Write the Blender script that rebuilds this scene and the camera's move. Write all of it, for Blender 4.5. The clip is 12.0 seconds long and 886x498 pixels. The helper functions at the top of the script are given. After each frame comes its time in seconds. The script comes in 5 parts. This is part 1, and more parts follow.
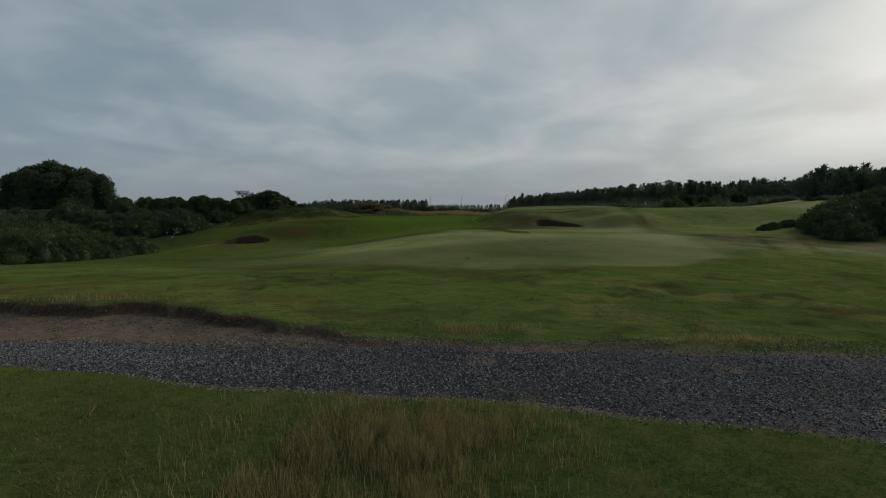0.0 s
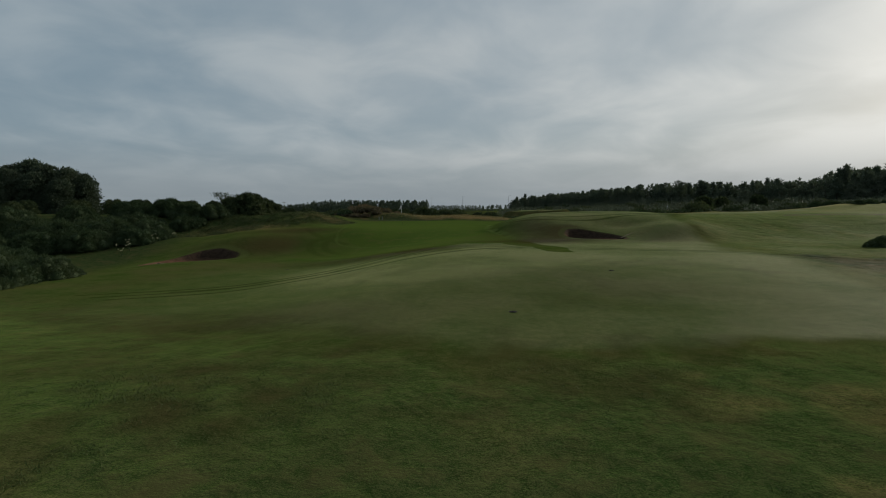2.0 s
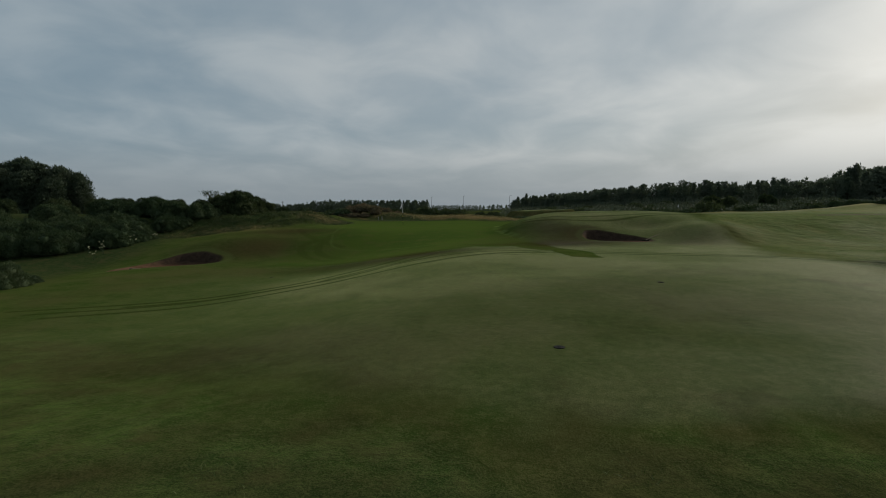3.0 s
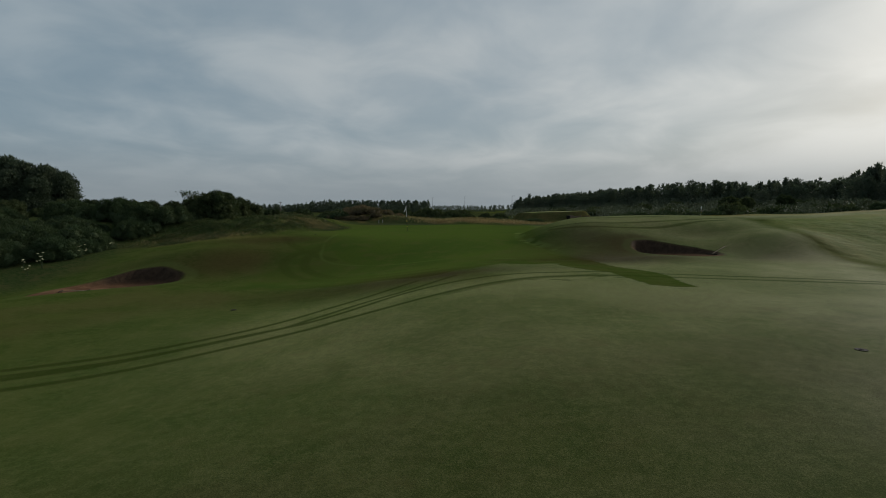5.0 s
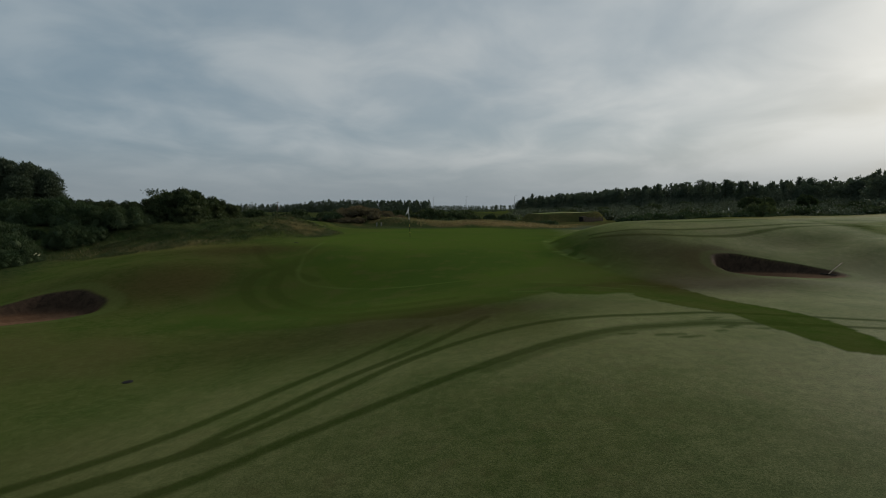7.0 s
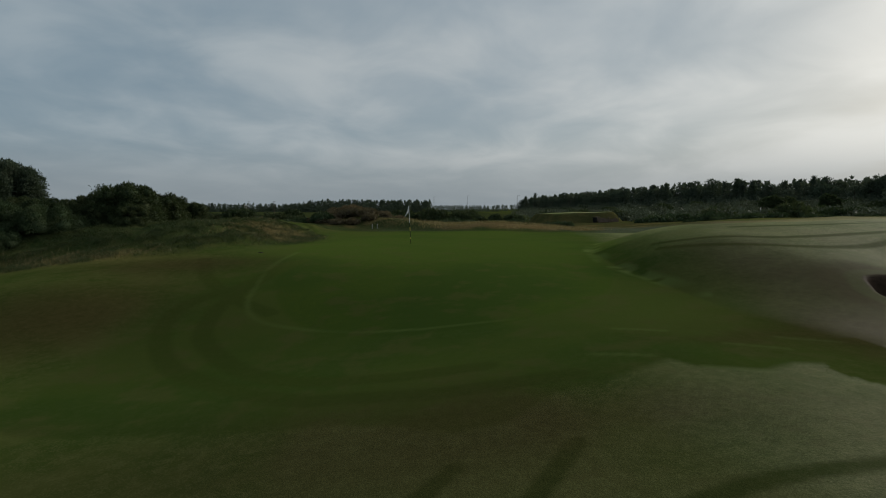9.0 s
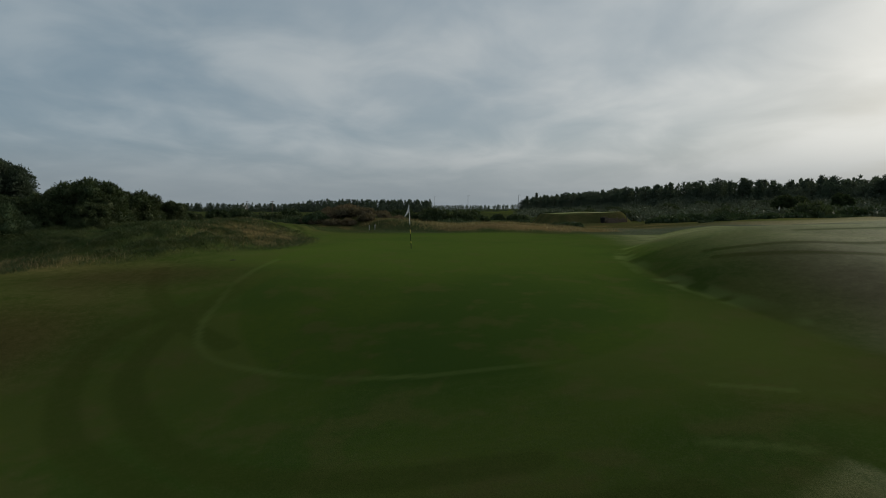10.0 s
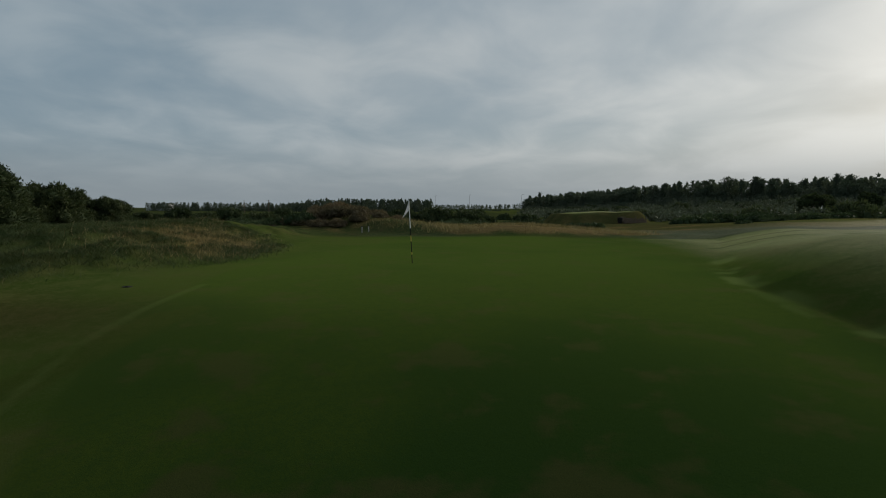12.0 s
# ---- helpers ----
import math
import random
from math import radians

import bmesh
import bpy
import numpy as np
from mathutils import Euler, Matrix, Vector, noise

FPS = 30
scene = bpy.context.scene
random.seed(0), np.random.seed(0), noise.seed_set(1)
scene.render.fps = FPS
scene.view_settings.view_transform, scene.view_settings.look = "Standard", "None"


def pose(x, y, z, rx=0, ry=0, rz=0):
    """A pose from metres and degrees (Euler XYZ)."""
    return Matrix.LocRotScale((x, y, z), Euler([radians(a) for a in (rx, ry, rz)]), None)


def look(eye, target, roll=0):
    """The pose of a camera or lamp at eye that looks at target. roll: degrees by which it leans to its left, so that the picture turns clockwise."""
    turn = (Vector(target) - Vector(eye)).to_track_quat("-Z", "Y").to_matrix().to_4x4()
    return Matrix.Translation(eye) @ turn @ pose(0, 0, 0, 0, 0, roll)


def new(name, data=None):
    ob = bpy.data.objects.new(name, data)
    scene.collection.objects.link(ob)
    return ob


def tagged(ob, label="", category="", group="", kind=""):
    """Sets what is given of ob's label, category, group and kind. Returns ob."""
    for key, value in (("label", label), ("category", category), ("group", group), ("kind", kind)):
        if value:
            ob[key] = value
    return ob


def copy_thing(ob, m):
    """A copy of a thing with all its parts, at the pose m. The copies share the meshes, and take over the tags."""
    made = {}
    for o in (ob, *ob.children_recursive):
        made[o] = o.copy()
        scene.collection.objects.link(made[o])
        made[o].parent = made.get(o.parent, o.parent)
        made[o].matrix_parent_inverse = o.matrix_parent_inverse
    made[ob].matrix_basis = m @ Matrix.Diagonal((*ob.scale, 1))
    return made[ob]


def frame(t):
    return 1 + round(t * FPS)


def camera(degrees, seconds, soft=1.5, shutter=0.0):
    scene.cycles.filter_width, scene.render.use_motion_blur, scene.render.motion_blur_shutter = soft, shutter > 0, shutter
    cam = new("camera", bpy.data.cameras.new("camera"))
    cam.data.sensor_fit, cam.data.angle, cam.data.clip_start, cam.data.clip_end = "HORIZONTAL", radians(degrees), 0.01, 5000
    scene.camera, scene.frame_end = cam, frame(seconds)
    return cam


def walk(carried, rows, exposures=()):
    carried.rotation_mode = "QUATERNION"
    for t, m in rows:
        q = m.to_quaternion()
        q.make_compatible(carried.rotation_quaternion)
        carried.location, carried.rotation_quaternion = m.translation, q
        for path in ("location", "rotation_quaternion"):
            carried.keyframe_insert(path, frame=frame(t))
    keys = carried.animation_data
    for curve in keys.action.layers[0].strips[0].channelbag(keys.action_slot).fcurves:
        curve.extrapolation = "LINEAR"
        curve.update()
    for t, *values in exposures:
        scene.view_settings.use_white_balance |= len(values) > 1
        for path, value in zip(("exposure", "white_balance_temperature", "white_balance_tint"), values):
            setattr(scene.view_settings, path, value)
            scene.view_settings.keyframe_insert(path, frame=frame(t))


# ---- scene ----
# ---- camera: a low, level flight over the course towards the flag ----
cam = camera(81.2, 12.0, soft=1.0)
ROWS = [
    (0.0, 0.000, 0.000, 2.600, 0.000, -4.376, 0.000),
    (0.5, -0.185, 2.512, 2.845, 0.002, -4.371, -0.018),
    (1.0, -0.426, 4.997, 3.090, 0.004, -4.366, -0.036),
    (1.5, -0.598, 7.123, 3.169, 0.006, -4.362, -0.053),
    (2.0, -0.787, 9.263, 3.169, 0.009, -4.359, -0.070),
    (2.5, -0.957, 11.153, 3.139, 0.013, -4.356, -0.086),
    (3.0, -1.170, 13.097, 3.102, 0.017, -4.354, -0.102),
    (5.0, -2.070, 20.223, 3.405, 0.040, -4.352, -0.158),
    (5.5, -2.243, 22.060, 3.496, 0.047, -4.353, -0.171),
    (6.0, -2.416, 24.085, 3.556, 0.055, -4.354, -0.184),
    (6.5, -2.587, 25.921, 3.553, 0.063, -4.357, -0.195),
    (7.0, -2.773, 27.882, 3.559, 0.072, -4.359, -0.207),
    (9.0, -3.292, 35.581, 3.544, 0.113, -4.377, -0.246),
    (9.5, -3.424, 37.441, 3.531, 0.124, -4.382, -0.254),
    (10.0, -3.548, 39.416, 3.525, 0.136, -4.389, -0.262),
    (10.5, -3.667, 41.222, 3.504, 0.149, -4.396, -0.270),
    (11.0, -3.811, 43.191, 3.484, 0.162, -4.404, -0.277),
    (11.5, -3.927, 44.985, 3.467, 0.176, -4.412, -0.283),
    (12.0, -4.049, 47.001, 3.446, 0.191, -4.421, -0.289),
]
walk(cam, [(t, pose(x, y, z, 90 + pitch, roll, yaw)) for t, x, y, z, yaw, pitch, roll in ROWS])

# ---- light: thin broken cloud, a low veiled sun ahead and to the right ----
SUN_AZ, SUN_EL = 55.0, 20.0          # degrees clockwise from +y, and above the horizon
scene.view_settings.exposure = 0.0
sun_way = Vector((math.sin(radians(SUN_AZ)) * math.cos(radians(SUN_EL)), math.cos(radians(SUN_AZ)) * math.cos(radians(SUN_EL)), math.sin(radians(SUN_EL))))
sun = new("sun", bpy.data.lights.new("sun", "SUN"))
sun.data.energy, sun.data.angle, sun.data.color = 2.4, radians(22), (1.0, 0.93, 0.82)
sun.matrix_world = look((0, 0, 60), Vector((0, 0, 60)) - sun_way)


class Tree:
    """A short way to write node trees."""
    def __init__(self, tree):
        self.tree = tree
        tree.nodes.clear()

    def node(self, kind, inputs=(), **fields):
        n = self.tree.nodes.new(kind)
        for k, v in fields.items():
            setattr(n, k, v)
        for k, v in dict(inputs).items():
            if isinstance(v, bpy.types.NodeSocket):
                self.tree.links.new(v, n.inputs[k])
            else:
                n.inputs[k].default_value = v
        return n

    def math(self, op, a, b=0.0, c=0.0, clamp=False):
        return self.node("ShaderNodeMath", {0: a, 1: b, 2: c}, operation=op, use_clamp=clamp).outputs[0]

    def mix(self, f, a, b, blend="MIX"):
        n = self.node("ShaderNodeMix", data_type="RGBA", blend_type=blend)
        for i, v in ((0, f), (6, a), (7, b)):
            if isinstance(v, bpy.types.NodeSocket):
                self.tree.links.new(v, n.inputs[i])
            else:
                n.inputs[i].default_value = v if i == 0 or len(v) == 4 else (*v, 1)
        return n.outputs[2]

    def noise(self, scale, detail=3, rough=0.55, vector=None, distortion=0.0):
        n = self.node("ShaderNodeTexNoise", {"Scale": scale, "Detail": detail, "Roughness": rough, "Distortion": distortion})
        if vector is not None:
            self.tree.links.new(vector, n.inputs["Vector"])
        return n.outputs[0]

    def ramp(self, v, lo, hi, a=0.0, b=1.0):
        return self.node("ShaderNodeMapRange", {0: v, 1: lo, 2: hi, 3: a, 4: b}, interpolation_type="SMOOTHSTEP").outputs[0]

    def attr(self, name):
        return self.node("ShaderNodeAttribute", attribute_name=name).outputs["Fac"]


world = bpy.data.worlds.new("world")
scene.world = world
world.use_nodes = True
w = Tree(world.node_tree)
way = w.node("ShaderNodeTexCoord").outputs["Generated"]
xyz = w.node("ShaderNodeSeparateXYZ", {0: way})
rise = w.math("ADD", w.math("MAXIMUM", xyz.outputs[2], 0.0), 0.20)
deck = w.node("ShaderNodeCombineXYZ", {0: w.math("DIVIDE", xyz.outputs[0], rise), 1: w.math("DIVIDE", xyz.outputs[1], rise), 2: 0.0}).outputs[0]
streaky = w.node("ShaderNodeMapping", {0: deck, "Rotation": (0, 0, radians(-38)), "Scale": (1.0, 0.5, 1.0)}).outputs[0]
lumpy = w.node("ShaderNodeMapping", {0: deck, "Location": (3.1, 1.7, 0.0), "Rotation": (0, 0, radians(-38)), "Scale": (0.95, 0.85, 1.0)}).outputs[0]
big = w.noise(0.62, 3, 0.5, streaky, 0.4)
fine = w.noise(1.9, 5, 0.5, lumpy, 0.4)
cover = w.ramp(w.math("ADD", w.math("MULTIPLY", big, 0.6), w.math("MULTIPLY", fine, 0.4)), 0.33, 0.66)
sky = w.node("ShaderNodeTexSky", sky_type="NISHITA", sun_disc=False, sun_elevation=radians(SUN_EL), sun_rotation=radians(SUN_AZ), air_density=1.2, dust_density=2.0)
blue = w.mix(1.0, sky.outputs[0], (0.06, 0.06, 0.06), "MULTIPLY")
toward = w.node("ShaderNodeVectorMath", {0: way, 1: sun_way}, operation="DOT_PRODUCT").outputs["Value"]
glow = w.math("POWER", w.math("MAXIMUM", toward, 0.0), 5.5)
side = w.ramp(toward, -0.1, 0.95)
cloud = w.mix(w.ramp(fine, 0.30, 0.70), w.mix(side, (0.28, 0.342, 0.38), (0.45, 0.478, 0.485)), w.mix(side, (0.365, 0.42, 0.45), (0.565, 0.58, 0.57)))
streak = w.math("ABSOLUTE", w.math("ADD", w.node("ShaderNodeVectorMath", {0: way, 1: (0.200, 0.104, -0.974)}, operation="DOT_PRODUCT").outputs["Value"], w.math("MULTIPLY", w.math("SUBTRACT", fine, 0.5), 0.10)))
cirrus = w.math("MULTIPLY", w.ramp(streak, 0.0, 0.055, 0.75, 0.0), w.ramp(toward, 0.55, 0.92))
cloud = w.mix(cirrus, cloud, (0.74, 0.73, 0.69))
veil = w.mix(w.math("MULTIPLY", glow, 0.9, clamp=True), cloud, (1.0, 0.99, 0.93))
hole = w.mix(0.75, blue, w.mix(side, (0.16, 0.25, 0.33), (0.27, 0.345, 0.40)))
both = w.mix(w.math("ADD", w.math("MULTIPLY", cover, 0.68), 0.14), hole, veil)
low = w.ramp(xyz.outputs[2], 0.0, 0.14, 0.9, 0.0)
both = w.mix(low, both, w.mix(w.math("MULTIPLY", glow, 0.9, clamp=True), (0.240, 0.278, 0.300), (0.38, 0.408, 0.412)))
w.node("ShaderNodeOutputWorld", {0: w.node("ShaderNodeBackground", {0: both, 1: 1.0}).outputs[0]})


# ---- materials ----
def material(name):
    m = bpy.data.materials.new(name)
    m.use_nodes = True
    return m, Tree(m.node_tree)


def finish(t, colour, rough=0.8, bump=None, strength=0.3, dist=0.02, spec=0.3, metal=0.0, sheen=0.0, tint=(1, 1, 1), normal=None):
    b = t.node("ShaderNodeBsdfPrincipled", {"Roughness": rough, "Metallic": metal, "Specular IOR Level": spec, "Sheen Weight": sheen, "Sheen Roughness": 0.45, "Sheen Tint": (*tint, 1)})
    if isinstance(colour, bpy.types.NodeSocket):
        t.tree.links.new(colour, b.inputs["Base Color"])
    else:
        b.inputs["Base Color"].default_value = (*colour, 1)
    if bump is not None:
        n = t.node("ShaderNodeBump", {"Height": bump, "Strength": strength, "Distance": dist})
        t.tree.links.new(n.outputs[0], b.inputs["Normal"])
    t.node("ShaderNodeOutputMaterial", {0: b.outputs[0]})


def plain(name, a, b, scale=8.0, rough=0.7, spec=0.3, metal=0.0, strength=0.2, dist=0.01):
    """A surface of two close colours at two scales, with fine relief."""
    m, t = material(name)
    pos = t.node("ShaderNodeTexCoord").outputs["Object"]
    n1, n2 = t.noise(scale, 4, 0.6, pos), t.noise(scale * 7, 3, 0.6, pos)
    f = t.ramp(t.math("ADD", t.math("MULTIPLY", n1, 0.6), t.math("MULTIPLY", n2, 0.4)), 0.35, 0.65)
    finish(t, t.mix(f, a, b), rough, n2, strength, dist, spec, metal)
    return m


def leafy(name, a, b, tip, rough=0.7, spec=0.08, thin=0.2):
    """Foliage: each leaf or clump its own shade, each plant its own cast."""
    m, t = material(name)
    island = t.node("ShaderNodeNewGeometry").outputs["Random Per Island"]
    plant = t.node("ShaderNodeObjectInfo").outputs["Random"]
    pos = t.node("ShaderNodeTexCoord").outputs["Object"]
    c = t.mix(t.ramp(t.noise(0.9, 3, 0.6, pos), 0.35, 0.65), a, b)
    c = t.mix(t.math("MULTIPLY", t.math("POWER", island, 2.0), 0.7), c, tip)
    c = t.mix(1.0, c, t.mix(plant, (0.8, 0.85, 0.8), (1.2, 1.12, 1.05)), "MULTIPLY")
    b = t.node("ShaderNodeBsdfPrincipled", {"Base Color": c, "Roughness": rough, "Specular IOR Level": spec})
    through_leaf = t.node("ShaderNodeBsdfTranslucent", {"Color": t.mix(1.0, c, (1.3, 1.4, 0.9), "MULTIPLY")})
    both = t.node("ShaderNodeMixShader", {0: thin, 1: b.outputs[0], 2: through_leaf.outputs[0]})
    t.node("ShaderNodeOutputMaterial", {0: both.outputs[0]})
    return m


def ground_material():
    m, t = material("turf")
    pos = t.node("ShaderNodeTexCoord").outputs["Object"]
    wide, mid, small, tiny = t.noise(0.16, 3, 0.5, pos), t.noise(0.9, 4, 0.6, pos), t.noise(5.0, 5, 0.72, pos), t.noise(38.0, 4, 0.78, pos)
    grain = t.math("ADD", 0.5, t.math("MULTIPLY", t.math("SUBTRACT", t.math("ADD", t.math("MULTIPLY", small, 0.36), t.math("MULTIPLY", tiny, 0.64)), 0.5), 1.7))
    patch = t.ramp(t.math("ADD", t.math("MULTIPLY", wide, 0.75), t.math("MULTIPLY", mid, 0.25)), 0.40, 0.60)
    spots = t.noise(2.3, 3, 0.6, pos)
    # mown fairway, grey with dew, and the worn brown patches in it
    fair = t.mix(t.ramp(mid, 0.35, 0.65), (0.026, 0.046, 0.009), (0.046, 0.058, 0.015))
    fair = t.mix(t.ramp(wide, 0.47, 0.62, 0, 0.7), fair, (0.060, 0.053, 0.021))
    fair = t.mix(t.ramp(grain, 0.5, 0.62, 0, 0.75), fair, (0.070, 0.076, 0.027))
    dew = t.math("MULTIPLY", t.attr("dew"), t.math("ADD", 0.58, t.math("MULTIPLY", patch, 0.42)))
    wet = t.mix(t.ramp(grain, 0.34, 0.66), (0.034, 0.044, 0.014), (0.088, 0.094, 0.038))
    wet = t.mix(t.ramp(spots, 0.50, 0.68, 0, 0.55), wet, (0.058, 0.051, 0.022))
    c = t.mix(t.math("MULTIPLY", dew, 0.9), fair, wet)
    rough_c = t.mix(t.ramp(grain, 0.40, 0.60), (0.0155, 0.032, 0.010), (0.047, 0.058, 0.021))
    rough_c = t.mix(t.ramp(t.math("ADD", t.math("MULTIPLY", mid, 0.5), t.math("MULTIPLY", spots, 0.5)), 0.48, 0.64, 0, 0.75), rough_c, (0.056, 0.052, 0.022))
    c = t.mix(t.attr("rough"), c, rough_c)
    green_c = t.mix(t.ramp(wide, 0.36, 0.58), (0.0110, 0.0255, 0.0056), (0.0230, 0.0370, 0.0066))
    green_c = t.mix(t.ramp(grain, 0.40, 0.62, 0, 0.55), green_c, (0.011, 0.026, 0.007))
    green_c = t.mix(t.ramp(mid, 0.50, 0.66, 0, 0.65), green_c, (0.030, 0.030, 0.012))
    c = t.mix(t.attr("green"), c, green_c)
    c = t.mix(t.math("MULTIPLY", t.attr("track"), 0.72), c, t.mix(t.ramp(grain, 0.1, 0.9), (0.013, 0.024, 0.005), (0.026, 0.033, 0.009)))
    c = t.mix(t.attr("brown"), c, t.mix(t.ramp(grain, 0.25, 0.75), (0.031, 0.027, 0.010), (0.055, 0.048, 0.018)))
    # paler turf: rims, ring and scuffs, and the painted lit crest of the spur
    c = t.mix(t.attr("collar_and_lit"), c, (0.065, 0.085, 0.028))
    c = t.mix(t.attr("gold"), c, t.mix(t.ramp(grain, 0.38, 0.62), (0.075, 0.052, 0.020), (0.20, 0.14, 0.062)))
    c = t.mix(t.attr("dirt"), c, t.mix(t.ramp(grain, 0.38, 0.62), (0.070, 0.052, 0.042), (0.15, 0.115, 0.092)))
    c = t.mix(t.attr("sand"), c, t.mix(t.ramp(t.math("ADD", t.math("MULTIPLY", mid, 0.5), t.math("MULTIPLY", grain, 0.5)), 0.4, 0.6), (0.082, 0.046, 0.028), (0.150, 0.088, 0.054)))
    # hollow backs and bank: dark earth, with their shade deepening the colour
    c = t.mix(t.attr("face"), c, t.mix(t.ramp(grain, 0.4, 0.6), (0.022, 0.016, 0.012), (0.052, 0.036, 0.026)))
    bare = t.math("MAXIMUM", t.attr("sand"), t.attr("dirt"))
    height = t.math("ADD", t.math("MULTIPLY", small, t.math("ADD", 0.10, t.attr("rough"))), t.math("MULTIPLY", tiny, t.math("SUBTRACT", 0.22, t.math("MULTIPLY", t.attr("green"), 0.16))))
    height = t.math("ADD", height, t.math("MULTIPLY", spots, t.attr("rough")))
    c = t.mix(1.0, c, (1.03, 1.02, 0.98), "MULTIPLY")
    b = t.node("ShaderNodeBsdfPrincipled", {"Base Color": c, "Roughness": t.math("ADD", 0.7, t.math("MULTIPLY", bare, 0.25)), "Specular IOR Level": t.math("MULTIPLY", dew, 0.022),
        "Sheen Weight": t.math("MULTIPLY", t.math("SUBTRACT", 1.0, t.math("MAXIMUM", bare, t.math("MAXIMUM", t.math("MULTIPLY", t.attr("brown"), 1.35, clamp=True), t.math("SUBTRACT", t.attr("rough"), t.math("MULTIPLY", t.attr("lush"), 0.9))))), t.math("ADD", 0.03, t.math("ADD", t.math("MULTIPLY", t.attr("green"), 0.075), t.math("ADD", t.math("MULTIPLY", t.attr("lush"), 0.15), t.math("MULTIPLY", dew, 0.15))))), "Sheen Roughness": 0.35, "Sheen Tint": t.mix(dew, (0.50, 0.75, 0.14), (0.80, 0.84, 0.34))})
    n = t.node("ShaderNodeBump", {"Height": height, "Strength": 0.6, "Distance": 0.06})
    t.tree.links.new(n.outputs[0], b.inputs["Normal"])
    t.node("ShaderNodeOutputMaterial", {0: b.outputs[0]})
    return m


def gravel_material(name, stones):
    m, t = material(name)
    pos = t.node("ShaderNodeTexCoord").outputs["Object"]
    if stones:
        f = t.node("ShaderNodeNewGeometry").outputs["Random Per Island"]
        h = t.noise(90, 2, 0.6, pos)
    else:
        v = t.node("ShaderNodeTexVoronoi", {"Vector": pos, "Scale": 52.0})
        f = t.node("ShaderNodeSeparateColor", {0: v.outputs["Color"]}).outputs[0]
        h = t.math("SUBTRACT", 1.0, v.outputs["Distance"])
    c = t.mix(t.math("POWER", f, 2.0), (0.020, 0.022, 0.026), (0.34, 0.336, 0.345)) if stones else t.mix(t.math("POWER", f, 2.2), (0.012, 0.013, 0.016), (0.10, 0.099, 0.105))
    c = t.mix(t.ramp(t.noise(0.8, 4, 0.6, pos), 0.5, 0.72, 0, 0.45), c, (0.085, 0.068, 0.055))
    finish(t, c, 0.9, h, 0.6, 0.02, 0.05)
    return m


TURF = ground_material()
GRAVEL, STONE = gravel_material("gravel", False), gravel_material("stone", True)
GORSE = leafy("gorse", (0.029, 0.050, 0.024), (0.044, 0.065, 0.031), (0.068, 0.087, 0.048))
LEAF = leafy("leaf", (0.030, 0.047, 0.022), (0.044, 0.060, 0.028), (0.074, 0.088, 0.044))
# far needles: the haze of distance is put into this lighter colour
HAZED_NEEDLE = leafy("needle", (0.060, 0.082, 0.064), (0.085, 0.108, 0.084), (0.13, 0.150, 0.112))
HEATH = leafy("heather", (0.082, 0.064, 0.042), (0.120, 0.094, 0.062), (0.20, 0.165, 0.11))
GRASS = leafy("grass_blade", (0.050, 0.072, 0.020), (0.088, 0.100, 0.034), (0.16, 0.155, 0.065))
TUSSOCK = leafy("tussock", (0.040, 0.066, 0.021), (0.060, 0.080, 0.030), (0.11, 0.115, 0.052))
STRAW = leafy("dry_grass", (0.10, 0.076, 0.034), (0.165, 0.128, 0.060), (0.44, 0.37, 0.22))
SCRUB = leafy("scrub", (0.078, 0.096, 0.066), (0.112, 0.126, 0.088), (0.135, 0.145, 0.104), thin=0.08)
MAT_GRASS = leafy("knoll_grass", (0.028, 0.050, 0.020), (0.047, 0.065, 0.026), (0.095, 0.104, 0.048))
DARK_NEEDLE = leafy("dark_needle", (0.042, 0.060, 0.042), (0.062, 0.082, 0.058), (0.090, 0.108, 0.076))
BARK = plain("bark", (0.035, 0.026, 0.020), (0.075, 0.058, 0.045), 6, 0.9)
WHITE = plain("white_paint", (0.62, 0.62, 0.60), (0.75, 0.75, 0.73), 5, 0.45)
GREY = plain("weathered_post", (0.22, 0.21, 0.19), (0.32, 0.31, 0.28), 9, 0.85)
BLACK = plain("black_paint", (0.012, 0.012, 0.011), (0.022, 0.020, 0.018), 12, 0.8, 0.06)
YELLOW = plain("yellow_paint", (0.45, 0.33, 0.04), (0.55, 0.42, 0.06), 12, 0.5)
CLOTH = plain("flag_cloth", (0.62, 0.62, 0.64), (0.78, 0.78, 0.78), 9, 0.85)
WOOD = plain("weathered_wood", (0.09, 0.065, 0.045), (0.16, 0.12, 0.085), 7, 0.85)
ASH = plain("ash_handle", (0.15, 0.115, 0.075), (0.22, 0.17, 0.115), 9, 0.8)
POLE = plain("galvanised_pole", (0.10, 0.11, 0.12), (0.17, 0.18, 0.19), 3, 0.5, metal=0.4)
PETAL = plain("petal", (0.36, 0.34, 0.18), (0.50, 0.48, 0.30), 20, 0.8)


# ---- the lie of the land ----
# <terrain>
def ss(a, b, v):
    k = np.clip((v - a) / (b - a), 0, 1)
    return k * k * (3 - 2 * k)


def bell(x, y, cx, cy, sx, sy, deg=0.0):
    c, s = math.cos(math.radians(deg)), math.sin(math.radians(deg))
    u, v = (x - cx) * c + (y - cy) * s, -(x - cx) * s + (y - cy) * c
    return np.exp(-(u / sx) ** 2 - (v / sy) ** 2)


def oval(x, y, cx, cy, a, b, deg=0.0, power=2.0):
    """1 on the rim of an oval, less inside."""
    c, s = math.cos(math.radians(deg)), math.sin(math.radians(deg))
    u, v = (x - cx) * c + (y - cy) * s, -(x - cx) * s + (y - cy) * c
    return (np.abs(u / a) ** power + np.abs(v / b) ** power) ** (1 / power)


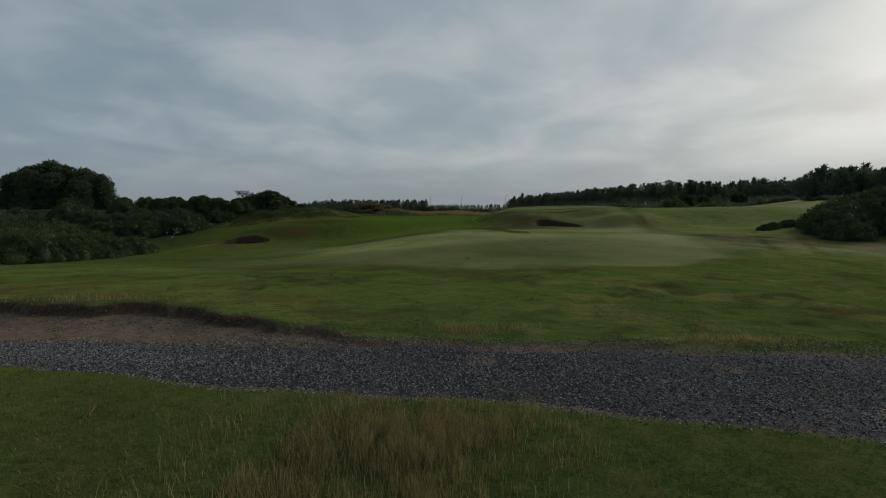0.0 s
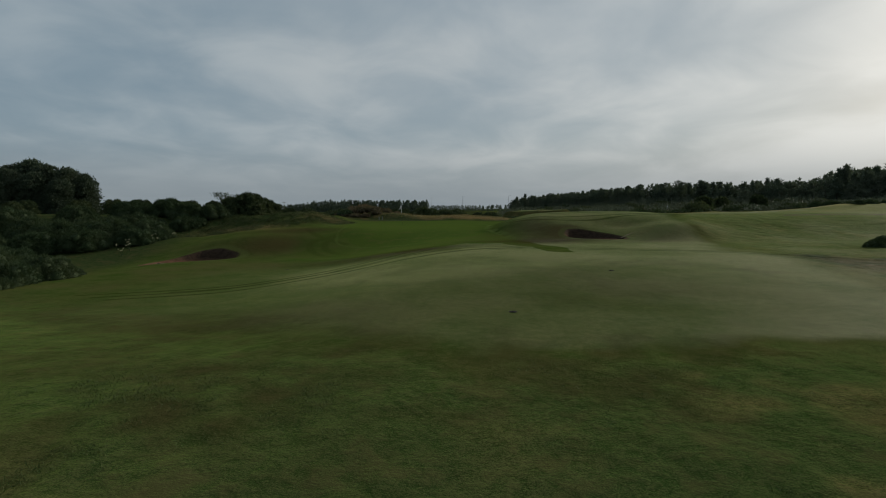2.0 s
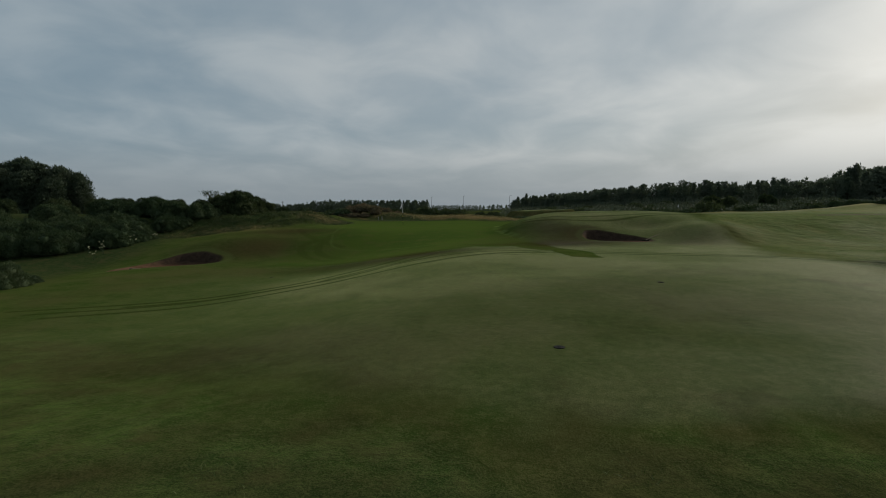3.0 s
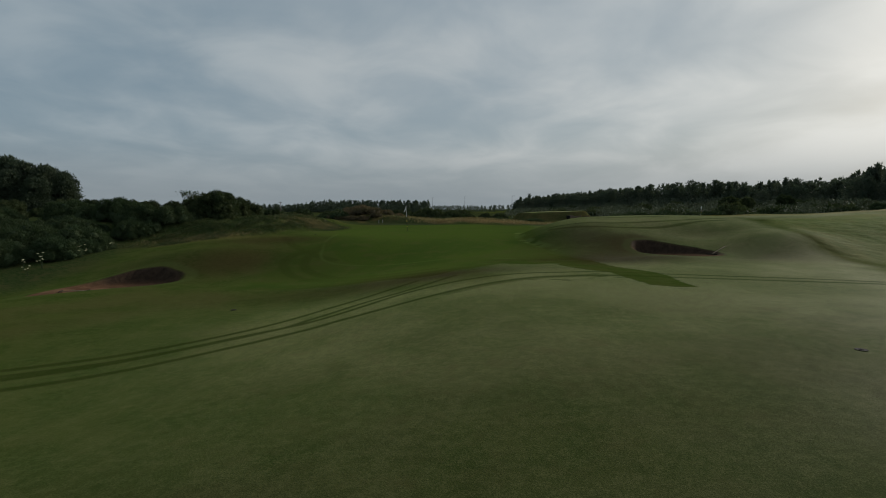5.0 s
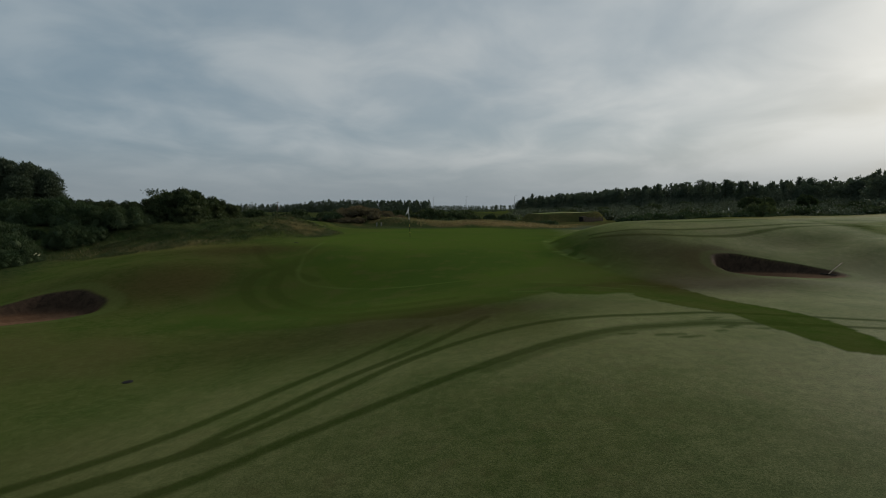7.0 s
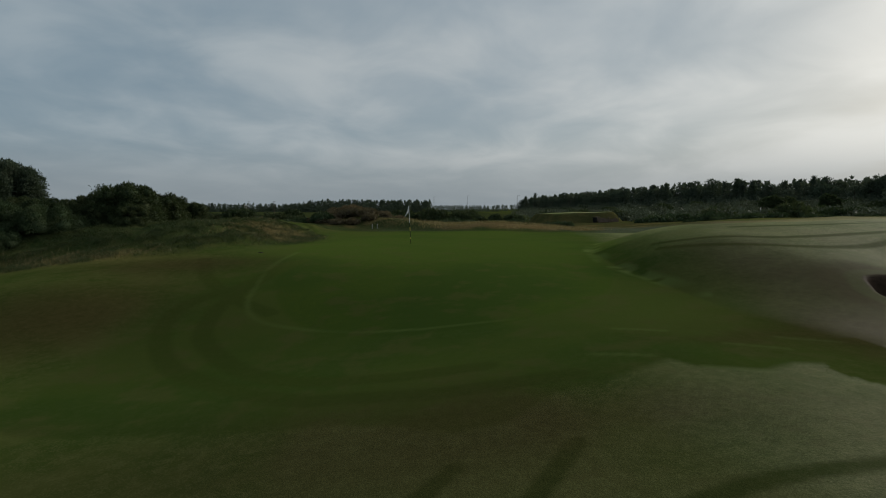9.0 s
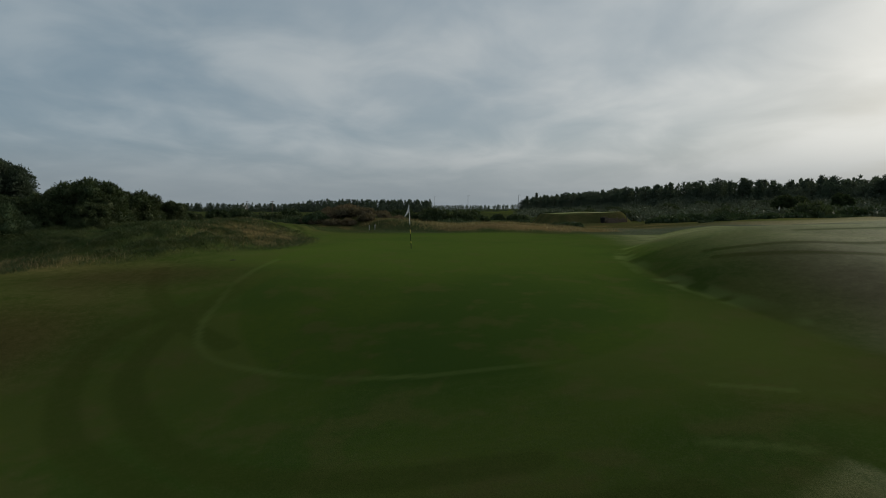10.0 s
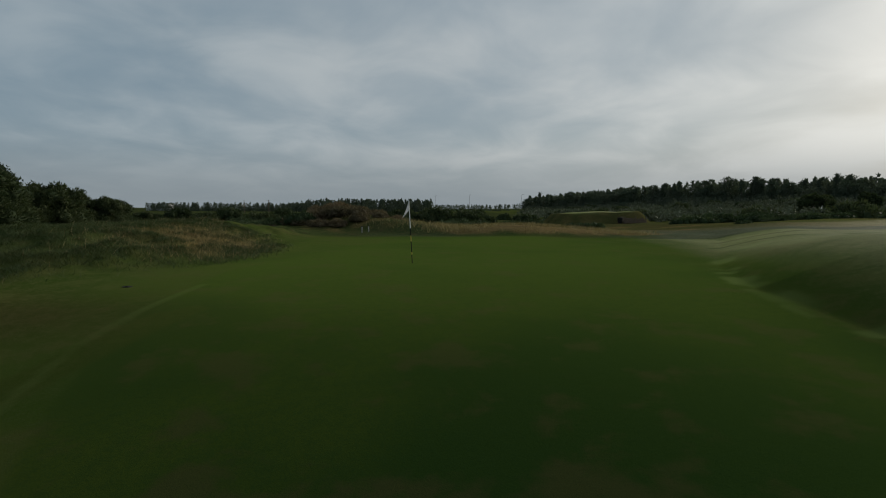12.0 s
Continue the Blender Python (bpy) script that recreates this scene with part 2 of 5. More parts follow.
def waves(x, y):
    """Small soft swells, the same everywhere."""
    return (np.sin(x * 0.41 + 1.3) * np.sin(y * 0.33 + 0.4) + 0.6 * np.sin(x * 0.83 + y * 0.37 + 2.0) + 0.5 * np.sin(y * 0.71 - x * 0.29)) / 2.1


def uneven(x, y, seed=0.0):
    """Irregular soft lumps about one unit wide, 0 to 1."""
    i, j = np.floor(x), np.floor(y)
    u, v = ss(0, 1, x - i), ss(0, 1, y - j)

    def at(a, b):
        k = np.sin(a * 127.1 + b * 311.7 + seed * 74.7) * 43758.5453
        return k - np.floor(k)
    return (at(i, j) * (1 - u) + at(i + 1, j) * u) * (1 - v) + (at(i, j + 1) * (1 - u) + at(i + 1, j + 1) * u) * v


def fairway_front(x):
    return np.interp(x, (-20, -12, -4, 0, 5, 7.5, 10, 12.6, 14.5, 16.5, 20), (33, 27, 21.5, 19.6, 20.3, 20.2, 21, 22.8, 26.2, 34, 60))


def bank_line(x):
    return 9.25 + 2.7 * ss(0.5, -8, x) + 0.14 * np.sin(x * 1.7) + 0.09 * np.sin(x * 4.1) + 0.30 * (uneven(x * 1.3, x * 0 + 2.5, 4) - 0.5) + 0.16 * (uneven(x * 4.1, x * 0 + 0.5, 5) - 0.5)


def path_low(x):
    return 6.62 - 0.21 * np.clip(x, -8.5, 8.5) - 0.04 * (x - np.clip(x, -8.5, 8.5)) + 0.06 * np.sin(x * 2.3) + 0.10 * np.sin(x * 0.9 + 1)


def path_high(x):
    return 9.25 - 0.05 * x + 0.08 * np.sin(x * 1.9 + 2)


def teardrop(x, y, cx, cy, a, b, deg, taper):
    """1 on the rim of an oval that narrows along its axis."""
    c, s = math.cos(math.radians(deg)), math.sin(math.radians(deg))
    u, v = (x - cx) * c + (y - cy) * s, -(x - cx) * s + (y - cy) * c
    w = b * (1 + taper * np.clip(u / a, -1.2, 1.2))
    return (np.abs(u / a) ** 2.2 + np.abs(v / w) ** 2.2) ** (1 / 2.2) + 0.03 * np.sin(4 * np.arctan2(v, u) + 1) + 0.012 * np.sin(13 * np.arctan2(v, u))


def bunker_right(x, y):
    return teardrop(x, y, 11.05, 49.15, 2.45, 1.36, -23, -0.40)


def bunker_left(x, y):
    return teardrop(x, y, -19.1, 46.25, 3.5, 1.95, 50, 0.32)


def land(x, y):
    h = 0.12 + 0.75 * ss(11, 38, y)
    h = h - 1.25 * ss(2, -11, x) * ss(14, 34, y) * (1 - ss(46, 58, y))
    h = h + 0.27 * ss(0.5, -6.5, x) * (0.30 * ss(-1.2, -0.2, y - bank_line(x)) + 0.70 * ss(-0.20, 0.05, y - bank_line(x))) * (1 - ss(14, 24, y))
    h = h + 0.72 * ss(46, 64, y)
    h = h - 0.3 * ss(-14, -24, x) * ss(48, 60, y)
    h = h - 0.5 * ss(-18, -25, x) * ss(30, 40, y) * (1 - ss(56, 68, y))
    h = h + 0.46 * bell(x, y, -16.8, 52.0, 4.0, 2.4, 20)
    # rough knoll beside the green, dune behind it, heather dune
    knob = ss(-11.6, -17.5, x) * ss(57.5, 64.5, y) * (1 - ss(74, 92, y))
    h = h + 1.15 * knob + ss(0.05, 0.3, knob) * (0.26 * (uneven(x * 0.9, y * 0.8, 21) - 0.5) + 0.22 * (uneven(x * 2.3, y * 1.9, 22) - 0.5))
    back = y - 0.03 * (x - 2) ** 2
    h = h + 0.72 * ss(81.5, 85.0, back) * (1 - ss(86, 97, back)) * ss(-22, -10, x) * (1 - ss(4.5, 10, x)) * (0.8 + 0.2 * np.sin(x * 0.7 + 0.5))
    h = h - 0.75 * ss(88, 114, y) * (1 - ss(18, 34, x) * (1 - ss(100, 125, y)))
    h = h + 1.25 * bell(x, y, -13.4, 92.4, 5.0, 4.2)
    # mound on the other side, its spur and hollow
    nose = np.clip((x - np.interp(y, (50, 56, 59.7, 64, 67.5, 71, 78, 90), (4.3, 3.6, 3.7, 5.0, 6.8, 8.8, 12.5, 18))) / 5.0, 0, 1)
    h = h + 1.25 * (0.25 * ss(0, 1, nose) + 0.75 * (1 - (1 - nose) ** 2.1)) * ss(46.5, 56.5, y) * (1 - 0.42 * ss(58.5, 72, y)) * (1 - 0.75 * ss(76, 96, y))
    h = h + 0.28 * bell(x, y, 15.0, 60.0, 7.0, 5.0) + 0.10 * bell(x, y, 9.7, 52.3, 2.2, 1.7)
    h = h + 0.75 * bell(x, y, 18.0, 50.4, 3.0, 3.2) - 0.42 * bell(x, y, 14.4, 53.2, 3.2, 1.9)
    h = h + 0.22 * bell(x, y, 9.6, 46.3, 2.6, 1.2)
    h = h + 1.0 * ss(16, 50, x) * ss(40, 100, y) * (1 - ss(110, 170, y))
    h = h + 3.6 * ss(40, 120, x) * ss(120, 230, y)
    # raised tees in the distance
    h = h + 1.95 * ss(1.3, 0.98, oval(x, y, 23.0, 141.0, 7.0, 5.0, 4, 5)) + 1.3 * ss(1.2, 0.92, oval(x, y, 88, 128.0, 20, 7.0, 8, 4))
    # rise under the bushes on the far right
    h = h + 1.3 * bell(x, y, 36, 37, 8, 7) + 1.7 * bell(x, y, 74, 92, 15, 13) + 0.7 * bell(x, y, 58.5, 88, 4, 4)
    swell = 0.05 * ss(12, 20, y) + 0.10 * ss(70, 95, y)
    tuft = ss(-0.6, 0.6, y - 9.6 - 0.3 * np.abs(np.clip(x, -9, 0))) * ss(0.5, -1.5, y - fairway_front(x))
    h = h + tuft * (0.05 * (uneven(x * 2.1, y * 1.7, 1) - 0.5) + 0.035 * (uneven(x * 4.3 + 0.4, y * 3.7, 2) - 0.5) + 0.05 * (uneven(x * 0.6, y * 0.5, 3) - 0.5))
    calm = 1 - 0.8 * ss(1.15, 0.9, oval(x, y, -2.6, 64.5, 8.2, 17, 0, 2.6))
    h = h + swell * waves(x, y) * calm
    # sand hollows: floor, and a steep face at the back
    m = ss(1.02, 0.84, bunker_right(x, y))
    h = h * (1 - m) + (0.74 + 0.20 * bunker_right(x, y) ** 2 + 0.05 * (x - 11)) * m
    m = ss(1.02, 0.82, bunker_left(x, y))
    along = 0.64 * (x + 19.25) + 0.77 * (y - 46.6)
    h = h * (1 - m) + np.minimum(h - 0.05, -0.80 + 0.14 * bunker_left(x, y) ** 2 - 0.04 * along) * m
    # the path's shallow bed
    bed = ss(-0.25, 0.1, y - path_low(x)) * ss(0.2, -0.2, y - np.maximum(path_high(x), bank_line(x)))
    return h - 0.05 * bed
# </terrain>


def ground_z(x, y):
    return float(land(np.array([float(x)]), np.array([float(y)]))[0])


def near_line(x, y, pts, width):
    """1 on a line through the points, fading over its width."""
    px, py = [q[0] for q in pts], [q[1] for q in pts]
    out = np.zeros(x.shape)
    near = np.nonzero((x > min(px) - width) & (x < max(px) + width) & (y > min(py) - width) & (y < max(py) + width))[0]
    if not len(near):
        return out
    x, y = x[near], y[near]
    d = np.full(x.shape, 1e9)
    for (ax, ay), (bx, by) in zip(pts[:-1], pts[1:]):
        k = np.clip(((x - ax) * (bx - ax) + (y - ay) * (by - ay)) / ((bx - ax) ** 2 + (by - ay) ** 2), 0, 1)
        d = np.minimum(d, np.hypot(x - ax - k * (bx - ax), y - ay - k * (by - ay)))
    out[near] = ss(width, width * 0.45, d)
    return out


def smooth_line(pts, steps=6):
    out = []
    p = [pts[0], *pts, pts[-1]]
    for i in range(1, len(p) - 2):
        for k in range(steps):
            u = k / steps
            out.append(tuple(0.5 * (2 * p[i][c] + (p[i + 1][c] - p[i - 1][c]) * u + (2 * p[i - 1][c] - 5 * p[i][c] + 4 * p[i + 1][c] - p[i + 2][c]) * u * u + (3 * p[i][c] - p[i - 1][c] - 3 * p[i + 1][c] + p[i + 2][c]) * u ** 3) for c in (0, 1)))
    return out + [pts[-1]]


def in_polygon(x, y, pts):
    hit = np.zeros(x.shape, bool)
    for (ax, ay), (bx, by) in zip(pts, pts[1:] + pts[:1]):
        if ay != by:
            hit ^= ((ay > y) != (by > y)) & (x < (bx - ax) * (y - ay) / (by - ay) + ax)
    return hit


TRACKS = [smooth_line(p) for p in (
    [(-16, 30.6), (-13.0, 32.0), (-8.8, 34.6), (-7.2, 36.0), (-5.94, 37.84), (-4.65, 39.5), (-3.14, 41.6)],
    [(-12.6, 31.6), (-7.3, 34.7), (-6.2, 35.9), (-4.85, 37.8), (-3.2, 39.5), (-1.6, 41.9)],
    [(-15, 30.0), (-12.0, 31.6), (-7.97, 34.4), (-6.13, 35.5), (-4.72, 37.1), (-3.76, 38.3), (-2.58, 39.3), (-1.2, 40.2), (0.3, 40.75), (2.5, 41.0), (4.67, 41.3), (8, 40.6), (11.7, 39.3), (14.2, 38.3), (18.1, 37.2), (22, 34.5)],
    [(-14, 29.4), (-11.0, 31.2), (-6.32, 34.2), (-5.15, 35.2), (-3.58, 36.4), (-1.48, 37.9), (-0.15, 38.8), (1.3, 39.5), (2.7, 39.8), (4.0, 40.0), (8, 39.6), (11.6, 38.5), (14.2, 37.5), (17.4, 35.4), (21, 32.5)],
    [(26.5, 46), (23.4, 39.2), (18.2, 29), (15.4, 22.8), (14.6, 19.4), (14.2, 16.5)],
    [(29, 46), (26.4, 39.2), (20.4, 29), (17.2, 22.8), (16.4, 19.4), (16, 16.5)],
    [(5.6, 57.4), (7.0, 56.4), (9.6, 55.6), (13.4, 56.2), (17.5, 57.6), (22, 59.0), (30, 60)], [(5.4, 56.4), (6.8, 55.2), (9, 54.2), (12, 54.5), (16.2, 56.2), (20.6, 57.0), (28, 58.6)], [(9.5, 58.6), (13, 58.6), (17, 59.8), (24, 62.0), (33, 62.4)],
    [(9, 72.5), (16, 73.5), (26, 75), (40, 76)], [(11, 76), (20, 77.5), (32, 79)], [(12, 81), (22, 82.5), (36, 84)],
)]
LOOPS = [smooth_line(p) for p in (
    [(-9.6, 57), (-10.3, 53.9), (-11.5, 52.0), (-11.3, 50), (-9.9, 47.8), (-7.8, 46.1), (-6, 44.8), (-4.7, 44.45), (-3.2, 44.2), (-1.0, 44.4)],
    [(-9.2, 57.5), (-9.9, 54.5), (-10.4, 52), (-10.1, 50), (-9.3, 48.7), (-7.85, 47.1), (-6.4, 46), (-4.4, 45.4), (-2.5, 45.4)],
    [(-13.5, 57.5), (-12.0, 54.5), (-10.2, 52.5), (-8.6, 51.2)],
)]
SCUFFS = [(3.64, 40.38), (3.89, 40.6), (3.3, 39.2), (3.63, 39.53), (2.19, 38.9), (1.87, 38.86), (1.15, 38.98), (2.27, 38.66), (4.38, 39.9), (4.41, 39.43), (2.53, 38.72), (3.85, 39.69)]
RING = smooth_line([(-10.2, 60), (-10.2, 56), (-9.93, 53.9), (-9.6, 52), (-8.7, 50.6), (-7.1, 49.7), (-5.7, 49.15), (-4.6, 48.9), (-3.4, 48.75), (-1.5, 48.8)])
TOE = smooth_line([(11.0, 71), (7.5, 67.3), (5.3, 64.4), (4.0, 61), (3.6, 58.5), (3.6, 56), (4.6, 51)])
LIT_RIDGE = smooth_line([(13.0, 47.8), (15.2, 48.5), (17.2, 50.4), (18.6, 51.6)])
BARE = smooth_line([(21.6, 24.0), (22.6, 27.5), (24.2, 32.0), (25.6, 36.5)])
PALE = smooth_line([(31, 57), (36, 57.6), (42, 57.2), (52, 55.5), (64, 53)])
ARC = smooth_line([(-1.9, 37.4), (-0.1, 38.7), (1.3, 39.45), (2.7, 39.85), (4.2, 40.1), (5.4, 40.1)])
TONGUE = [(4.3, 46.4), (3.2, 44.0), (3.85, 42.3), (4.68, 41.2), (4.74, 39.9), (4.83, 38.7), (4.97, 37.6), (5.6, 37.2), (6.35, 37.2), (6.4, 38.5), (6.8, 40.5), (6.63, 41.8), (5.8, 43.6), (5.4, 46.4)]


def surfaces(x, y):
    """How much of each surface there is, by place."""
    n1, n2 = waves(x * 1.3 + 7, y * 1.1), waves(x * 3.7, y * 3.1 + 4)
    r = oval(x - 0.13 * np.maximum(y - 62, 0), y, -3.3, 65.0, 7.2, 16.6, 0, 2.5)
    apron_front = np.interp(x, (-12, -8, -5, -3.2, -2.4, -1.5, -0.8, 0.1, 0.8, 1.1, 2.1, 2.9, 3.6, 5.5, 9), (44.2, 43.7, 43.2, 42.4, 42.5, 43.5, 43.6, 44.2, 44.6, 44.1, 43.9, 44.3, 44.2, 45.5, 47)) + 0.08 * n2
    apron = ss(0, 0.35, y - apron_front) * ss(5.6 + n1 * 0.3, 3.9 + n1 * 0.3, x - 0.16 * np.maximum(y - 56, 0) - 1.0 * ss(50, 46, y)) * ss(-13.5, -11.5, x) * ss(84, 81, y)
    green = np.clip(np.maximum(0.72 * apron, ss(1.04, 0.99, r)), 0, 1)
    tongue = in_polygon(x + 0.015 * np.sin(y * 5), y, TONGUE).astype(float)
    green = np.maximum(green, 0.35 * tongue)
    soft = 0.7 + 2.2 * ss(2, -6, x) + 7.0 * ss(12, 16, x)
    front = y - fairway_front(x) + 1.1 * (uneven(x * 0.45, y * 0.7, 8) - 0.5) + 0.5 * (uneven(x * 1.9, y * 1.9, 9) - 0.5)
    dew = ss(-soft * 0.6, soft, front) * (0.7 + 0.3 * ss(27, 33, y)) * ss(-14, -4, x + n1 - 0.25 * np.maximum(27 - y, 0)) * (1 - apron) * (1 - tongue)
    dew = dew * (1 - 0.6 * bell(x, y, 4.6, 24.3, 5.0, 2.2, 8) * uneven(x * 0.9, y * 0.9, 10))
    edge = x - np.interp(y, (33.7, 36.2, 38, 40.2, 47.3, 51, 55, 62, 72, 90), (20.2, 17.2, 15.0, 15.7, 18.4, 18.9, 19.6, 24, 34, 60)) + 0.5 * n2
    dew = dew * (1 - 0.85 * ss(-1.2, 1.4, edge + 1.2 * (uneven(x * 0.7, y * 0.5, 23) - 0.5))) * (1 - 0.6 * ss(72, 80, y) * ss(8, 5, x)) * (1 - ss(90, 104, y))
    dew = dew * (1 - 0.15 * ss(64, 70, y) * ss(6, 11, x))
    # mound flank: thinner dew, which also puts part of its shade into the colour
    dew = dew * (1 - 0.7 * ss(2.5, 4.0, x) * ss(7.0, 5.2, x - 0.2 * np.maximum(y - 58, 0)) * ss(47, 51, y))
    dew = np.maximum(dew, 0.40 * ss(-16, -8, x) * ss(22, 28, y) * ss(46, 41, y) * (1 - apron) * (1 - tongue))
    dew = dew * (1 - 0.75 * ss(1.0, -0.8, x + 0.5 * n2 - 0.9 * np.maximum(39 - y, 0)) * ss(37, 41, y) * ss(50, 47, y))
    dew = dew * (1 - 0.3 * ss(39.5, 42, y) * ss(48, 45, y) * ss(7, 4, x))
    track = 0.15 * tongue + sum(near_line(x, y, p, 0.19) for p in TRACKS[:4]) + sum(near_line(x, y, p, 0.34) for p in TRACKS[4:6]) + sum(near_line(x, y, p, 0.26) for p in TRACKS[6:]) * 0.9 + 1.3 * sum(near_line(x, y, p, 0.36) for p in LOOPS) + 0.6 * near_line(x, y, ARC, 0.45) + 0.8 * sum(near_line(x, y, [(a, b), (a + 0.22, b + 0.05)], 0.11) for a, b in SCUFFS)
    dew = dew * (1 - 0.75 * np.clip(track, 0, 1)) * (1 - 0.22 * ss(47, 50, y)) * (1 - 0.6 * bell(x, y, 8.2, 50.0, 3.0, 3.2))
    rough = np.maximum(ss(0.6, -1.6 - soft, front), ss(0, 0.6, oval(x, y, -22, 68, 11, 11.5) * -1 + 1.08 + 0.04 * n2))
    rough = np.maximum(rough, ss(80.5, 82.5, y + 0.02 * x ** 2 * 0.2) * ss(40, 24, x))
    rough = np.maximum(rough, ss(-22, -26, x)) * (1 - green)
    field = ss(-0.8, 1.6, edge) * ss(26, 36, y) * ss(104, 90, y)
    rough = np.maximum(rough * (1 - 0.7 * field), 0.38 * field)
    dew = np.maximum(dew * (1 - 0.9 * field), field * (0.08 + 0.22 * uneven(x * 0.4, y * 0.25, 37)))
    far = ss(120, 180, y)
    ring = near_line(x, y, RING, 0.13) * (0.45 + 0.25 * n2)
    toe = near_line(x, y, TOE, 0.55) * np.clip(0.5 + n2, 0, 1)
    scrapes = sum(near_line(x, y, [(a, b), (a + 1.0, b - 0.35)], 0.12) for a, b in [(0.6, 47.2), (2.4, 45.8), (3.8, 46.4), (1.2, 44.3), (3.0, 43.6), (5.2, 45.2), (6.0, 44.0), (-0.4, 45.4)])
    lip = ss(0.14, 0.05, np.abs(bunker_right(x, y) - 1.12)) + ss(0.14, 0.05, np.abs(bunker_left(x, y) - 1.12))
    # the spur's lit crest is put into the turf as a paler line
    collar_and_lit = np.clip(0.30 * lip + 0.28 * near_line(x, y, LIT_RIDGE, 1.0) + 0.50 * ring + 0.3 * scrapes + 0.85 * toe * ss(0.3, 0.6, uneven(x * 1.8, y * 2.2, 19)), 0, 0.8)
    tee = np.maximum(ss(1.0, 0.95, oval(x, y, 23.0, 141.0, 7.0, 5.0, 4, 5)), ss(1.0, 0.95, oval(x, y, 88, 128.0, 20, 7.0, 8, 4)))
    brown = 0.95 * bell(x, y, -14.5, 50.6, 4.0, 2.6, 30) * (1 - apron * 0.6) + 0.80 * bell(x, y, 7.8, 50.6, 2.7, 3.4) * (0.6 + 0.4 * uneven(x * 1.1, y * 1.3, 41)) + 0.35 * bell(x, y, 6.6, 54.5, 1.8, 2.6) + 0.3 * bell(x, y, 11, 58, 5, 4) * uneven(x * 0.8, y * 0.8, 20) + 0.75 * bell(x, y, 6.2, 46.8, 2.6, 2.2) + 0.45 * bell(x, y, 9.2, 46.2, 2.6, 1.0) + 0.55 * bell(x, y, 15.2, 47.4, 3.0, 2.2, -20) + 0.28 * bell(x, y, 14.2, 52.6, 3.4, 2.0) + 0.08 * ss(4, 8, x) * ss(48, 52, y) * ss(78, 66, y) * ss(24, 18, x) * ss(0.3, 0.75, 0.5 * uneven(x * 0.5, y * 0.6, 35) + 0.5 * uneven(x * 1.6, y * 1.9, 36)) + 0.8 * bell(x, y, -1.5, 42.8, 3.8, 1.3) * (0.4 + 0.6 * uneven(x * 1.1, y * 1.6, 17)) + 0.45 * bell(x, y, -7, 42.0, 4.5, 2.2) + 0.5 * bell(x, y, 3.0, 46.0, 3.0, 1.3) * uneven(x * 1.3, y * 1.8, 18) + 0.30 * bell(x, y, 4.5, 27.0, 4.5, 3.5) + 0.3 * bell(x, y, -4, 24, 4, 2.5)
    brown = brown + (0.42 + 0.25 * ss(0, 6, x)) * ss(0.45, 0.8, 0.6 * uneven(x * 0.42, y * 0.5, 13) + 0.4 * uneven(x * 1.7, y * 1.7, 14)) * ss(9.5, 12, y) * (0.25 + 0.75 * ss(24, 18, y + 0.2 * np.abs(x))) * ss(37, 33, y)
    brown = brown + 0.5 * ss(1.75, 1.12, bunker_right(x, y)) * ss(12.5, 9.5, x) * ss(47.5, 49.5, y)
    brown = brown + 0.40 * ss(-1.5, -3.5, x) * ss(7.2, 6.0, y + 0.21 * x) * (0.4 + 0.6 * uneven(x * 0.9, y * 0.9, 31))
    brown = brown + 0.75 * bell(x, y, -14.0, 56.4, 4.0, 1.8, 12) + 0.38 * ss(1, -6, x) * ss(11, 13, y) * ss(25, 20, y + 0.4 * x) * ss(0.25, 0.7, 0.6 * uneven(x * 0.5, y * 0.6, 29) + 0.4 * uneven(x * 2.1, y * 2.6, 30))
    gold = ss(82.2, 83.6, y - 0.03 * (x - 2) ** 2 + 0.5 * n2) * ss(99, 93, y - 0.03 * (x - 2) ** 2) * ss(-7, 0, x + n1) * (1 - ss(9, 15, x)) * 0.85
    gold = np.maximum(gold, 0.9 * bell(x, y, -14.5, 69.5, 2.4, 3.2) + 0.6 * bell(x, y, -20, 58.0, 4, 1.4))
    brown = brown + 0.8 * bell(x, y, -13.4, 91.0, 5.5, 4.0)
    gold = np.maximum(gold, 0.5 * bell(x, y, -13.0, 88.0, 6.0, 2.0) * ss(-0.2, 0.5, n2))
    gold = np.maximum(gold, ss(92, 100, y + 2 * n1) * (1 - far) * (0.20 + 0.35 * ss(0.5, 0.8, uneven(x * 0.2, y * 0.2, 11))) * ss(-20, -8, x))
    gold = np.maximum(gold, 0.5 * bell(x, y, 0.45, 10.4, 0.6, 0.4) + 0.35 * bell(x, y, 1.7, 10.4, 0.4, 0.3) + 0.8 * bell(x, y, 5.6, 9.75, 1.5, 0.35))
    bank = bank_line(x)
    dirt = ss(-0.1, 0.1, y - path_high(x) + 0.25) * ss(0.15, -0.1, y - np.maximum(bank, path_high(x) + 0.25 + 0.1 * n2)) * ss(6.0, 2.0, x + n2)
    crumbled = uneven(x * 2.6, y * 2.6, 6) * 0.6 + uneven(x * 6.1, y * 6.1, 7) * 0.4
    dirt = np.maximum(dirt, ss(0.15, -0.15, y - bank - 0.75 * (crumbled - 0.32)) * ss(-0.2, 0.2, y - path_high(x)) * ss(1.2, -1.6, x))
    gold = np.maximum(gold, 0.55 * bell(x, y, 20.5, 29.0, 10.0, 5.0, 62) * ss(-0.6, 0.3, n2))
    flecks = ss(0.45, 0.75, 0.5 * uneven(x * 0.5, y * 0.35, 24) + 0.5 * uneven(x * 1.6, y * 1.1, 25))
    gold = np.maximum(gold, field * (0.05 + 0.16 * flecks + 0.25 * ss(34, 46, x)) * (1 - ss(0.3, 0.9, rough * ss(80, 90, y))))
